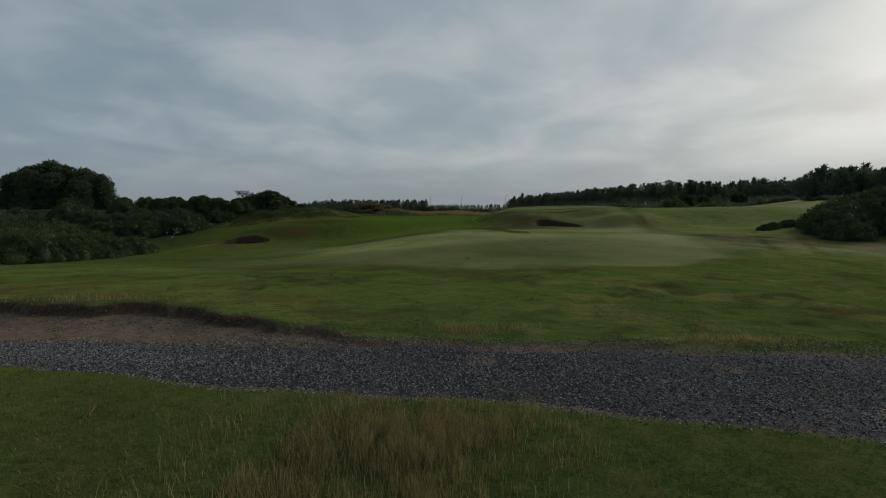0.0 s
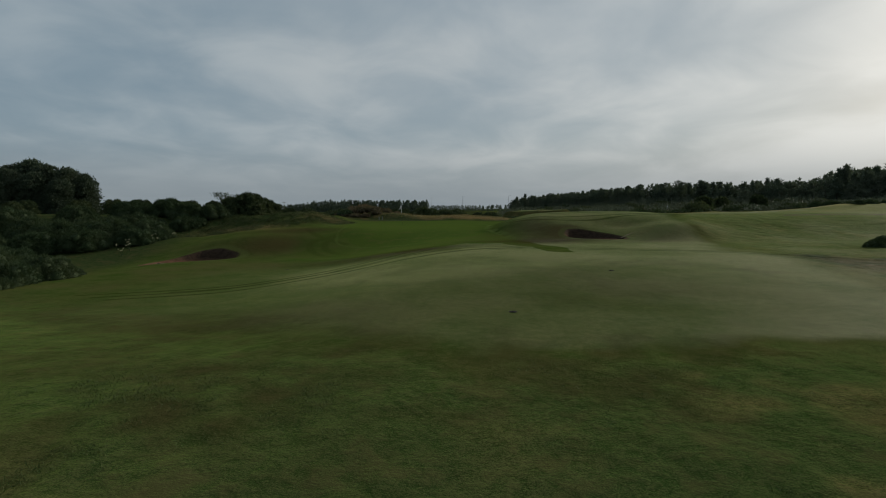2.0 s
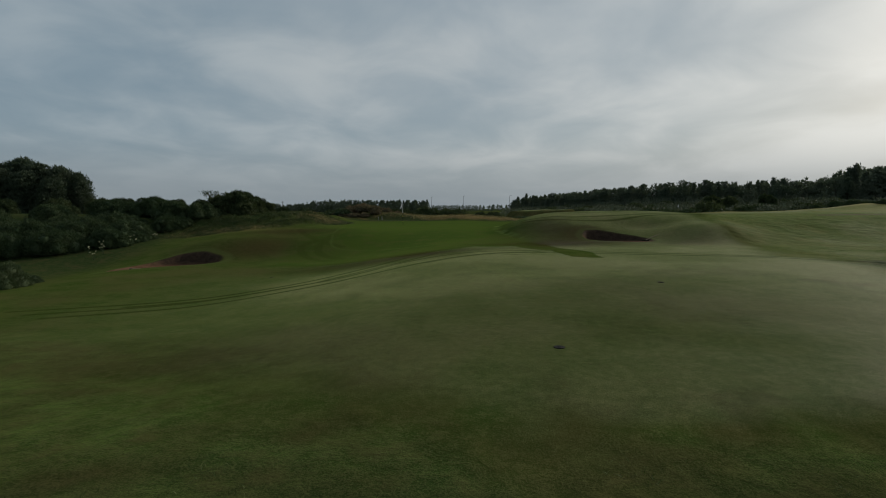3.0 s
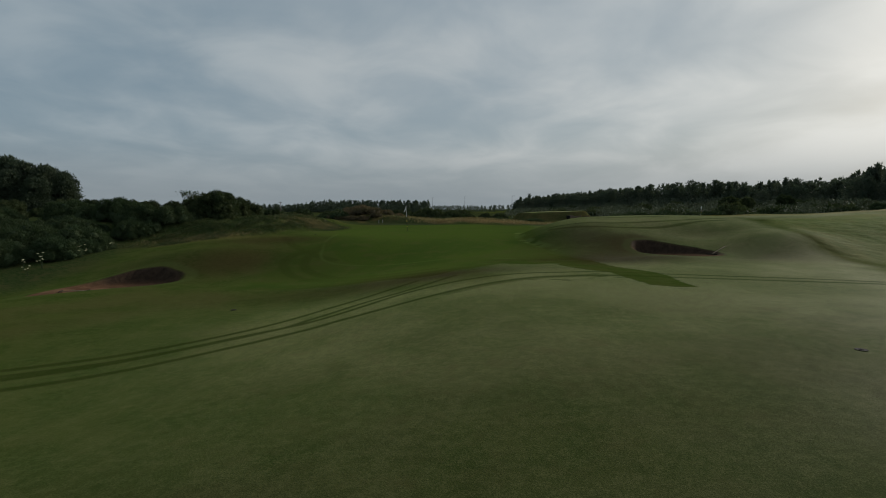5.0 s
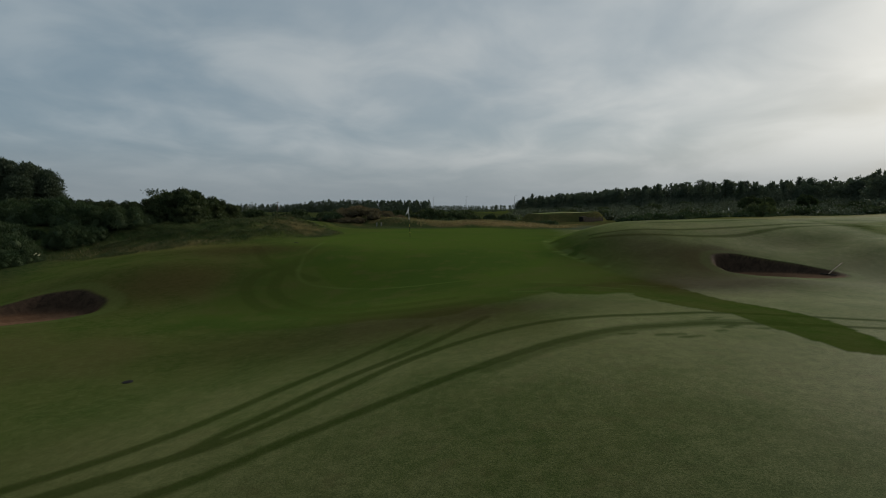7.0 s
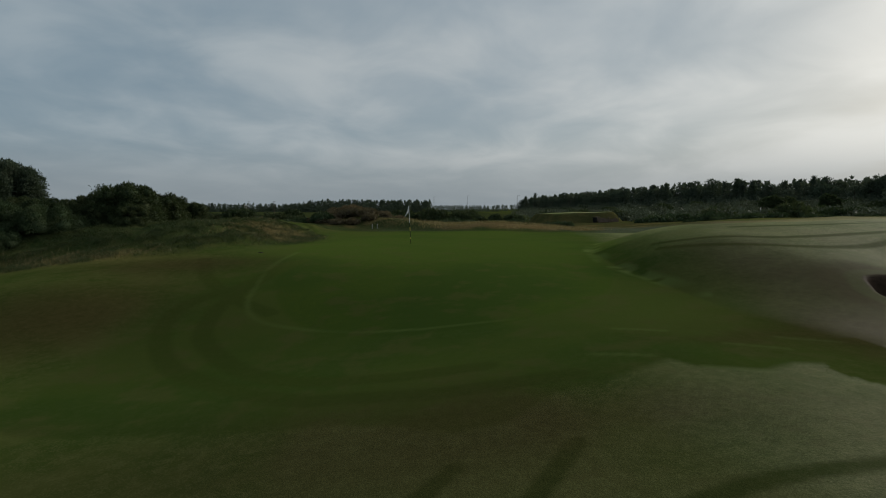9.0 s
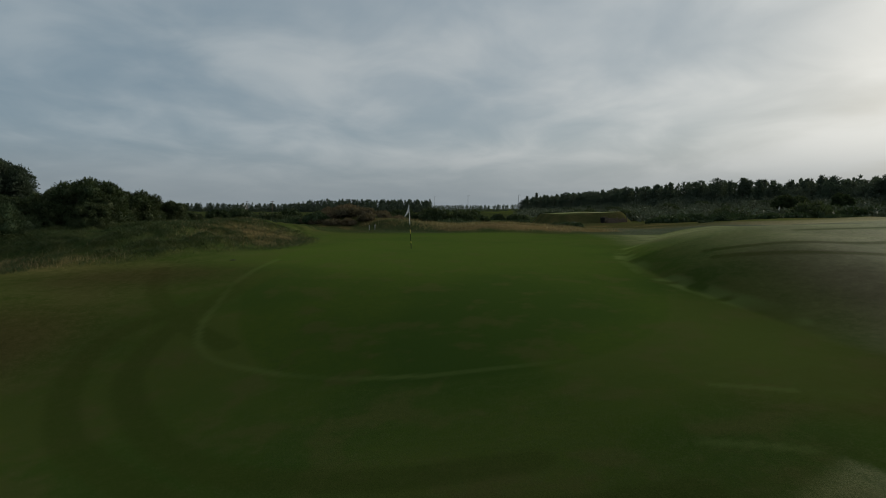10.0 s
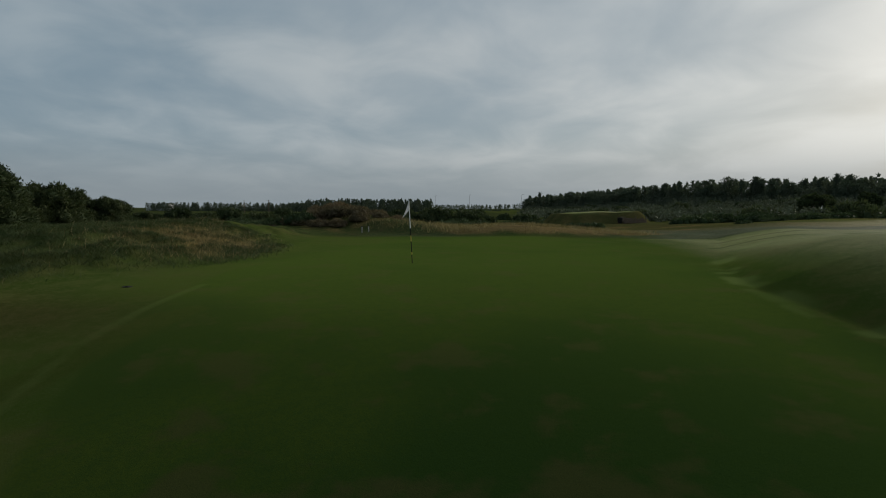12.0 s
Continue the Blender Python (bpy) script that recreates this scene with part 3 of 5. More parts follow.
    gold = np.maximum(gold, 0.9 * bell(x, y, 58.5, 88, 5, 3.2) + 0.5 * ss(86, 92, y) * ss(104, 98, y) * ss(24, 32, x))
    gold = np.maximum(gold, 0.40 * ss(0.45, 0.85, 0.6 * uneven(x * 0.5, y * 0.7, 26) + 0.4 * uneven(x * 1.9, y * 2.3, 27)) * ss(9.6, 11, y) * ss(22, 17, y) * ss(-2, 3, x))
    gold = np.maximum(gold, 0.22 * ss(-1, -4, x) * ss(0.1, 1.2, y - bank) * ss(4.5, 1.5, y - bank))
    dirt = np.maximum(dirt, ss(-0.1, 0.15, y - path_low(x)) * ss(0.15, -0.1, y - path_high(x)))
    # bare dark earth, shade included in its tone: worn bank, then hollow backs
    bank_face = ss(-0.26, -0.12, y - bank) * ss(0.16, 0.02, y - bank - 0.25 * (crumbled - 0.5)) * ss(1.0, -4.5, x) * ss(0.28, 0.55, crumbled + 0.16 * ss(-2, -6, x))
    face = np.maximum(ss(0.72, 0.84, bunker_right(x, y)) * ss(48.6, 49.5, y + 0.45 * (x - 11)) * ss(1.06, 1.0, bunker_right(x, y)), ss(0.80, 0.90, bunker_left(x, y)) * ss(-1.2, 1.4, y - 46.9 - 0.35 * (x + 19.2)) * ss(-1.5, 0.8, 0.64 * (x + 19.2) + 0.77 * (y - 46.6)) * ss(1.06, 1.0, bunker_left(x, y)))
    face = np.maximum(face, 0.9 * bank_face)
    sand = np.maximum(ss(1.0, 0.93, bunker_right(x, y)), ss(1.0, 0.93, bunker_left(x, y)))
    gold = gold * (1 - tee)
    brown = np.maximum(brown, 0.35 * ss(102, 118, y + 3 * n1) * (1 - tee) * uneven(x * 0.15, y * 0.1, 12))
    gold = gold * (1 - 0.7 * ss(118, 135, y))
    rough = rough * (1 - tee)
    bankside = np.maximum(ss(1.45, 1.25, oval(x, y, 23.0, 141.0, 7.0, 5.0, 4, 5)), ss(1.4, 1.2, oval(x, y, 88, 128.0, 20, 7.0, 8, 4))) * (1 - tee)
    gold = np.maximum(gold, 0.32 * bankside * ss(0.0, 0.6, uneven(x * 0.6, y * 0.8, 28)))
    dirt = np.maximum(dirt, 0.75 * near_line(x, y, PALE, 0.6))
    dirt = np.maximum(dirt, 0.6 * near_line(x, y, BARE, 1.3) * ss(0.3, 0.65, uneven(x * 1.4, y * 1.4, 40)))
    dew = np.maximum(dew, tee)
    return {"green": green, "face": face, "collar_and_lit": collar_and_lit, "dew": np.clip(dew, 0, 1), "track": np.clip(track, 0, 1), "rough": np.clip(rough, 0, 1), "brown": np.clip(brown, 0, 1),
            "lush": np.maximum(np.clip(rough, 0, 1) * ss(34, 24, y), 0.5 * field), "gold": np.clip(gold, 0, 1), "dirt": np.clip(dirt, 0, 1), "sand": sand}


def steps_between(*stops):
    """Grid lines: (from, to, step) stretches."""
    out = []
    for a, b, s in stops:
        out += list(np.arange(a, b - s * 0.3, s))
    return out


def far_steps(start, first, last, sign=1):
    out, s = [start], first
    while out[-1] < last:
        out.append(out[-1] + s)
        s *= 1.22
    return [sign * v for v in out] if sign > 0 else [-v for v in out][::-1]


def build_ground():
    xs = np.array(far_steps(32, 0.5, 3500, -1)[:-1] + steps_between((-32, -22, 0.25), (-22, 19, 0.105), (19, 32, 0.22)) + far_steps(32, 0.5, 3500))
    ys = np.array(far_steps(4, 0.4, 200, -1)[:-1] + steps_between((-4, 8, 0.14), (8, 13, 0.07), (13, 21, 0.125), (21, 30, 0.17), (30, 60, 0.095), (60, 92, 0.2), (92, 150, 0.7)) + far_steps(150, 1.2, 4200))
    gx, gy = np.meshgrid(xs, ys)
    x, y = gx.ravel(), gy.ravel()
    z = land(x, y)
    nx, ny = len(xs), len(ys)
    i = (np.arange(ny - 1)[:, None] * nx + np.arange(nx - 1)[None, :]).ravel()
    quads = np.stack([i, i + 1, i + nx + 1, i + nx], 1)
    me = mesh_from(np.stack([x, y, z], 1), quads)
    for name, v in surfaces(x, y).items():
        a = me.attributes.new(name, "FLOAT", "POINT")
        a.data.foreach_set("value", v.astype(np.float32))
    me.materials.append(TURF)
    me.polygons.foreach_set("use_smooth", np.ones(len(me.polygons), bool))
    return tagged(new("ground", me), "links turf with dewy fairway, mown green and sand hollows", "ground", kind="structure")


def mesh_from(verts, faces):
    """A mesh from arrays, all faces with the same number of corners."""
    me = bpy.data.meshes.new("mesh")
    verts, faces = np.asarray(verts, np.float32), np.asarray(faces, np.int32)
    me.vertices.add(len(verts))
    me.vertices.foreach_set("co", verts.ravel())
    me.loops.add(faces.size)
    me.loops.foreach_set("vertex_index", faces.ravel())
    me.polygons.add(len(faces))
    me.polygons.foreach_set("loop_start", np.arange(0, faces.size, faces.shape[1], dtype=np.int32))
    me.update(calc_edges=True)
    me.validate()
    return me


def part(name, me, mat, parent=None, label=""):
    """One mesh object under a thing; me is a mesh or a bmesh."""
    if isinstance(me, bmesh.types.BMesh):
        bm, me = me, bpy.data.meshes.new(name)
        bm.to_mesh(me)
        bm.free()
    me.name = name
    if not me.materials:
        me.materials.append(mat)
    ob = new(name, me)
    ob.parent = parent
    if label:
        ob["label"] = label
    return ob


def thing(name, x, y, label, category, group="", kind="", z=None):
    ob = new(name)
    ob.location = (x, y, ground_z(x, y) if z is None else z)
    return tagged(ob, label, category, group, kind)


def tube(points, radii, sides=7):
    """A tapered limb through the points."""
    bm = bmesh.new()
    add_tube(bm, points, radii, sides)
    return bm


def add_tube(bm, points, radii, sides=7):
    rings = []
    for k, (p, r) in enumerate(zip(points, radii)):
        a, b = Vector(points[max(k - 1, 0)]), Vector(points[min(k + 1, len(points) - 1)])
        q = (b - a).to_track_quat("Z", "X")
        rings.append([bm.verts.new(Vector(p) + q @ Vector((math.cos(2 * math.pi * s / sides) * r, math.sin(2 * math.pi * s / sides) * r, 0))) for s in range(sides)])
    for u, v in zip(rings[:-1], rings[1:]):
        for s in range(sides):
            bm.faces.new((u[s], u[(s + 1) % sides], v[(s + 1) % sides], v[s]))
    bm.faces.new(rings[0][::-1])
    bm.faces.new(rings[-1])


def box(sx, sy, sz, bevel=0.01, at=(0, 0, 0)):
    bm = bmesh.new()
    bmesh.ops.create_cube(bm, size=1)
    bmesh.ops.scale(bm, vec=(sx, sy, sz), verts=bm.verts)
    bmesh.ops.translate(bm, vec=at, verts=bm.verts)
    if bevel:
        bmesh.ops.bevel(bm, geom=bm.edges[:], offset=bevel, segments=2, affect="EDGES")
    return bm


def spikes(rng, centres, outs, count, length, width, spread):
    """Sprays of narrow blades at the centres, leaning along the outward ways."""
    c, o = np.repeat(centres, count, 0), np.repeat(outs, count, 0)
    n = len(c)
    d = o + rng.normal(0, spread, (n, 3))
    d /= np.linalg.norm(d, axis=1)[:, None] + 1e-9
    side = np.cross(d, rng.normal(0, 1, (n, 3)))
    side /= np.linalg.norm(side, axis=1)[:, None] + 1e-9
    ln = (length * rng.uniform(0.6, 1.4, n))[:, None]
    wd = (width * rng.uniform(0.7, 1.3, n))[:, None]
    v = np.stack([c - side * wd, c + side * wd, c + d * ln * 0.6 + side * wd * 0.8, c + d * ln], 1).reshape(-1, 3)
    k = np.arange(n) * 4
    return v, np.concatenate([np.stack([k, k + 1, k + 2], 1), np.stack([k, k + 2, k + 3], 1)])


def lumps(rng, count, rx, ry, rz):
    """Overlapping lumps that make up a bush: centres and radii."""
    out = []
    for _ in range(count):
        a, d = rng.uniform(0, 2 * math.pi), math.sqrt(rng.uniform(0, 1)) * 0.62
        h = rng.uniform(0.22, 0.86) * (1 - 0.45 * d)
        out.append((rx * d * math.cos(a), ry * d * math.sin(a), rz * h, rng.uniform(0.08, 0.27) * min(rx, ry, rz * 1.3)))
    return out


def lump_points(rng, balls, n):
    """Points on the outside of the lumps, with outward ways."""
    b = np.array(balls)
    k = rng.choice(len(b), n, p=b[:, 3] ** 2 / np.sum(b[:, 3] ** 2))
    d = rng.normal(0, 1, (n, 3))
    d /= np.linalg.norm(d, axis=1)[:, None]
    p = b[k, :3] + d * b[k, 3:4] * rng.uniform(0.70, 1.10, (n, 1))
    inside = np.min(np.linalg.norm(p[:, None, :] - b[None, :, :3], axis=2) / b[None, :, 3], axis=1) < 0.68
    keep = ~inside & (p[:, 2] > 0.0)
    return p[keep], d[keep]


def ball_mesh(balls, shrink=0.70, fine=2):
    """The dense heart of a bush: the lumps as rough closed forms."""
    bm = bmesh.new()
    for x, y, z, r in balls:
        m = Matrix.Translation((x, y, z))
        res = bmesh.ops.create_icosphere(bm, subdivisions=fine, radius=r * shrink, matrix=m)
        for v in res["verts"]:
            d = (v.co - Vector((x, y, z))).normalized()
            v.co += d * (r * 0.40 * noise.noise(v.co * (1.6 / max(r, 0.3))) + 0.09 * noise.noise(v.co * 5.0) + 0.05 * noise.noise(v.co * 11.0))
            v.co.z = max(v.co.z, 0.0)
    me = bpy.data.meshes.new("heart")
    bm.to_mesh(me)
    bm.free()
    v = np.zeros(len(me.vertices) * 3)
    me.vertices.foreach_get("co", v)
    f = np.array([list(p.vertices) for p in me.polygons])
    bpy.data.meshes.remove(me)
    return v.reshape(-1, 3), f


def bush(name, seed, rx, ry, rz, mat, label, category, group, tufts=1500, per=3, length=0.2, width=0.03, count=14):
    rng = np.random.default_rng(seed)
    ob = thing(name, 0, 0, label, category, group, z=0)
    balls = lumps(rng, count, rx, ry, rz) + [(rx * 0.62 * math.cos(a), ry * 0.62 * math.sin(a), rz * 0.18, 0.34 * min(rx, ry)) for a in np.arange(0, 6.28, 0.9)]
    v1, f1 = ball_mesh(balls)
    p, o = lump_points(rng, balls, tufts)
    v2, f2 = spikes(rng, p, o + np.array([0, 0, 0.35]), per, length, width, 0.5)
    part("foliage", mesh_from(np.vstack([v1, v2]), np.vstack([f1, f2 + len(v1)])), mat, ob)
    stem = bmesh.new()
    for k in range(5):
        a = k * 1.26 + seed
        add_tube(stem, [(0.15 * math.cos(a), 0.15 * math.sin(a), -0.15), (0.3 * rx * math.cos(a), 0.3 * ry * math.sin(a), rz * 0.3), (0.5 * rx * math.cos(a), 0.5 * ry * math.sin(a), rz * 0.55)], [0.05, 0.035, 0.02], 5)
    part("stems", stem, BARK, ob)
    return ob


def pine(seed, height, spread, label, bare=0.25, conical=0.0, clumps=80, mat=None):
    """A conifer: tapered trunk, limbs, and a crown of needle sprays with gaps."""
    rng = np.random.default_rng(seed)
    ob = thing("pine_tree", 0, 0, label, "tree", "pine wood", z=0)
    lean = rng.uniform(-0.02, 0.02, 2) * height
    limb, centres, sizes = tube([(0, 0, -0.4), (lean[0] * 0.5, lean[1] * 0.5, height * 0.5), (lean[0], lean[1], height * 0.97)], [height * 0.022, height * 0.014, 0.03], 7), [], []
    for k in range(clumps):
        u = bare + (1 - bare) * (k + rng.uniform(0, 1)) / clumps
        top = (u - bare) / (1 - bare)
        reach = spread * ((1 - top) if conical == 1 else math.sqrt(max(0.0, 1 - top ** 4.5)) if conical == 2 else (1 - top) ** 0.75 * (0.75 + 0.35 * min(top * 4, 1))) * rng.uniform(0.35, 1.12) + 0.10
        a = rng.uniform(0, 2 * math.pi)
        z = height * u
        tip = np.array([lean[0] * u + reach * math.cos(a), lean[1] * u + reach * math.sin(a), z + reach * (0.25 if conical == 0 else 0.0 if conical == 2 else -0.1)])
        centres.append(tip)
        sizes.append(height * 0.055 * rng.uniform(0.7, 1.35) * (1.1 - 0.5 * top))
        if k % 8 == 0:
            add_tube(limb, [(lean[0] * u, lean[1] * u, z - 0.2), tuple(tip)], [height * 0.006, 0.015], 4)
        if reach > spread * 0.5:
            centres.append(tip * np.array([0.55, 0.55, 1.0]))
            sizes.append(sizes[-1])
    part("trunk", limb, BARK, ob)
    c, s = np.array(centres), np.array(sizes)
    rep = 7
    p = np.repeat(c, rep, 0) + rng.normal(0, 1, (len(c) * rep, 3)) * np.repeat(s, rep)[:, None] * np.array([1.0, 1.0, 0.6])
    out = p - np.array([0, 0, height * 0.5])
    out = out / (np.linalg.norm(out, axis=1)[:, None] + 1e-6) + np.array([0, 0, 0.5])
    v, f = spikes(rng, p, out, 5, height * 0.05, height * 0.007, 0.8)
    part("crown", mesh_from(v, f), mat or HAZED_NEEDLE, ob)
    return ob


def scatter_blades(name, rng, x, y, height, width, mat, label, lean=0.35):
    """Upright grass blades at the places given, in one mesh."""
    n = len(x)
    base = np.stack([x, y, land(x, y) - 0.01], 1)
    a = rng.uniform(0, 2 * math.pi, n)
    side = np.stack([np.cos(a), np.sin(a), np.zeros(n)], 1) * (width * rng.uniform(0.6, 1.3, n))[:, None]
    h = (height * rng.uniform(0.5, 1.25, n))[:, None]
    bend = np.concatenate([rng.normal(0, lean, (n, 2)), np.ones((n, 1))], 1)
    v = np.stack([base - side, base + side, base + side * 0.7 + bend * h * 0.55 * np.array([0.6, 0.6, 1]), base - side * 0.7 + bend * h * 0.55 * np.array([0.6, 0.6, 1]), base + bend * h], 1).reshape(-1, 3)
    k = np.arange(n) * 5
    f = np.concatenate([np.stack([k, k + 1, k + 2], 1), np.stack([k, k + 2, k + 3], 1), np.stack([k + 3, k + 2, k + 4], 1)])
    me = mesh_from(v, f)
    me.materials.append(mat)
    return tagged(new(name, me), label, "grass", kind="stuff")


# ---- large structure ----
ground = build_ground()


def build_path():
    xs, ks = np.arange(-60, 60.01, 0.25), np.linspace(0, 1, 15)
    x = np.repeat(xs, len(ks))
    k = np.tile(ks, len(xs))
    y = path_low(x) + (path_high(x) - path_low(x)) * k
    z = land(x, y) + 0.012 + 0.02 * waves(x * 4, y * 4) - 0.03 * (np.abs(k - 0.5) > 0.49)
    i = (np.arange(len(xs) - 1)[:, None] * len(ks) + np.arange(len(ks) - 1)[None, :]).ravel()
    me = mesh_from(np.stack([x, y, z], 1), np.stack([i, i + len(ks), i + len(ks) + 1, i + 1], 1))
    me.polygons.foreach_set("use_smooth", np.ones(len(me.polygons), bool))
    me.materials.append(GRAVEL)
    path = tagged(new("path", me), "grey gravel cart path across the turf", "path", kind="structure")
    rng = np.random.default_rng(5)
    n = 74000
    x = rng.uniform(-10.5, 10.5, n)
    k = rng.normal(0.5, 0.36, n)
    keep = (k > -0.10) & (k < 1.22)
    x, k = x[keep], k[keep]
    n = len(x)
    y = path_low(x) + (path_high(x) - path_low(x)) * k
    z = land(x, y) + 0.018 + 0.02 * waves(x * 4, y * 4)
    octa = np.array([(1, 0, 0), (0, 1, 0), (-1, 0, 0), (0, -1, 0), (0, 0, 0.75), (0, 0, -0.6)], float)
    tri = np.array([(0, 1, 4), (1, 2, 4), (2, 3, 4), (3, 0, 4), (1, 0, 5), (2, 1, 5), (3, 2, 5), (0, 3, 5)])
    r = 0.008 + 0.011 * rng.uniform(0, 1, n) ** 2
    v = octa[None] * r[:, None, None] * rng.uniform(0.6, 1.35, (n, 6, 1))
    a = rng.uniform(0, 6.28, n)
    c, s = np.cos(a)[:, None], np.sin(a)[:, None]
    v = np.stack([v[..., 0] * c - v[..., 1] * s, v[..., 0] * s + v[..., 1] * c, v[..., 2]], -1) + np.stack([x, y, z], 1)[:, None, :]
    me = mesh_from(v.reshape(-1, 3), (tri[None] + (np.arange(n) * 6)[:, None, None]).reshape(-1, 3))
    me.materials.append(STONE)
    tagged(new("loose_gravel", me), "loose grey gravel stones on the path", "gravel", kind="stuff")


build_path()


# ---- trees and bushes ----
def place(proto, x, y, turn, size, rise=0.0):
    return copy_thing(proto, Matrix.Translation((x, y, ground_z(x, y) + rise)) @ Matrix.Rotation(turn, 4, "Z") @ Matrix.Diagonal((size, size, size, 1)))


def drop(proto):
    """Takes a pattern away once its copies stand."""
    for o in (*proto.children_recursive, proto):
        bpy.data.objects.remove(o)


def put(protos, rows, rng):
    for x, y, size in rows:
        p = protos[rng.integers(len(protos))]
        m = copy_thing(p, Matrix.Identity(4))
        m.location = (x, y, ground_z(x, y) - 0.08)
        m.rotation_euler = (0, 0, rng.uniform(0, 6.28))
        m.scale = (size * rng.uniform(0.9, 1.1), size * rng.uniform(0.9, 1.1), size * rng.uniform(0.92, 1.08))
    for p in protos:
        drop(p)


rng = np.random.default_rng(11)
gorse = [bush("gorse_bush", 20 + k, 2.1, 2.1, 1.68, GORSE, "dense dark green gorse bush on the rough", "bush", "gorse bushes", 21000, 2, 0.16, 0.015, 58) for k in range(4)]
rows = []
# the thicket beside the fairway
for x, y, s in [(-22.2, 33.8, 0.85), (-22.0, 36.6, 0.75), (-22.3, 30.9, 0.95), (-23.4, 28.4, 1.05), (-23.8, 38.2, 0.85), (-24.4, 33.2, 1.2), (-26, 27.4, 1.25), (-25.5, 30.8, 1.35), (-28.5, 28.6, 1.35), (-27.8, 33.5, 1.5), (-31, 30.5, 1.5), (-26.2, 36.6, 1.3), (-27.2, 40.2, 1.0), (-31, 36, 1.6), (-34, 33, 1.6), (-34, 39, 1.7), (-38, 35, 1.8)]:
    rows.append((x, y, s))
# the hedge further along
for x, y, s in [(-27.5, 54.0, 0.9), (-28.0, 57, 1.0), (-30.5, 52, 1.0), (-31, 56, 1.15), (-33.5, 50.5, 1.1), (-34.5, 54.5, 1.25), (-30.5, 60, 1.0), (-34.5, 59, 1.05), (-37.5, 50, 1.2), (-38, 56, 1.15), (-41, 47.5, 1.1), (-42, 53, 1.15), (-26.4, 60.5, 0.8), (-27.2, 63.2, 1.0), (-30, 65, 1.2), (-34, 65, 1.2), (-38, 62, 1.15), (-43, 60, 1.2), (-24.6, 63.6, 0.85), (-47, 50, 1.2), (-47, 57, 1.3), (-52, 54, 1.3)]:
    rows.append((x, y, 0.98 * s))
# smaller bushes that fill the gaps between them
for bx, by, s in list(rows):
    for _ in range(2):
        rows.append((bx + rng.uniform(-1.8, 1.8) * s, by + rng.uniform(-0.6, 2.2) * s, s * rng.uniform(0.4, 0.7)))
# the bushes on the right
for x, y, s in [(24.7, 39.6, 0.30), (25.4, 40.1, 0.36), (26.0, 40.6, 0.33), (27.4, 41.0, 0.42), (29.2, 40.6, 0.5), (31.4, 39.6, 0.7), (33.6, 40.0, 1.0), (36.4, 40.0, 1.3), (23.9, 30.6, 0.75), (25.6, 33.0, 1.1), (27.4, 36.2, 1.1), (29.5, 37.4, 1.2), (28.6, 33.0, 1.4), (32, 35.5, 1.6), (35.0, 37.2, 1.4), (38.5, 37, 1.3), (40, 41, 1.6), (42, 36, 1.5)]:
    rows.append((x, y, s))
# clumps on the hillside beyond
for k in range(34):
    rows.append((60 + 24 * rng.uniform(0, 1), 82 + 22 * rng.uniform(0, 1), rng.uniform(0.3, 0.7)))
put(gorse, rows, rng)


def sparse_tree(x, y, height):
    """A thin elder whose upper boughs are nearly bare."""
    rng = np.random.default_rng(71)
    ob = thing("sparse_tree", x, y, "thin half-bare elder rising from the hedge", "tree")
    limb, tips = tube([(0, 0, -0.3), (0.1, 0, height * 0.5), (0.0, 0.1, height * 0.7)], [0.10, 0.07, 0.05], 7), []
    for k in range(16):
        a, r = k * 2.4, rng.uniform(0.4, 1.2)
        tip = (r * math.cos(a), r * math.sin(a), height * rng.uniform(0.72, 1.0))
        add_tube(limb, [(0.05, 0.03, height * rng.uniform(0.35, 0.65)), (tip[0] * 0.6, tip[1] * 0.6, tip[2] * 0.88), tip], [0.04, 0.025, 0.01], 5)
        tips.append(tip)
    part("trunk", limb, BARK, ob)
    p = np.repeat(np.array(tips), 16, 0) + rng.normal(0, 1, (16 * len(tips), 3)) * np.array([0.28, 0.28, 0.16])
    v, f = spikes(rng, p, np.tile([0, 0, 0.6], (len(p), 1)), 2, 0.16, 0.035, 0.9)
    part("leaves", mesh_from(v, f), LEAF, ob)


sparse_tree(-29.0, 75.8, 2.75)

# the edge of the wood on the right, which comes nearer from the far end
edge = smooth_line([(60, 445), (74, 360), (86, 312), (112, 276), (150, 246), (168, 216), (146, 186), (132, 170), (150, 150), (175, 140)], 22)
scrub = [bush("scrub_bush", 40 + k, 3.2, 3.2, 2.6, LEAF, "dark green scrub far across the course", "bush", "far scrub", 1800, 2, 0.5, 0.08, 24) for k in range(3)]
rows = []
for k in range(95):
    u = k / 94
    x = -60 + 190 * u + rng.uniform(-3, 3)
    y = 150 + 25 * math.sin(u * 9) + rng.uniform(-18, 30)
    if x > 20:
        y = 130 + rng.uniform(-8, 70) - 0.2 * (x - 20)
    if not (12 < x < 32 and y < 152):
        rows.append((x, y, rng.uniform(0.6, 1.15)))
for x, y in edge[::4]:
    k = rng.uniform(0.80, 0.96)
    rows.append((x * k - rng.uniform(0, 6), y * k, rng.uniform(0.8, 1.5)))
put(scrub, rows, rng)

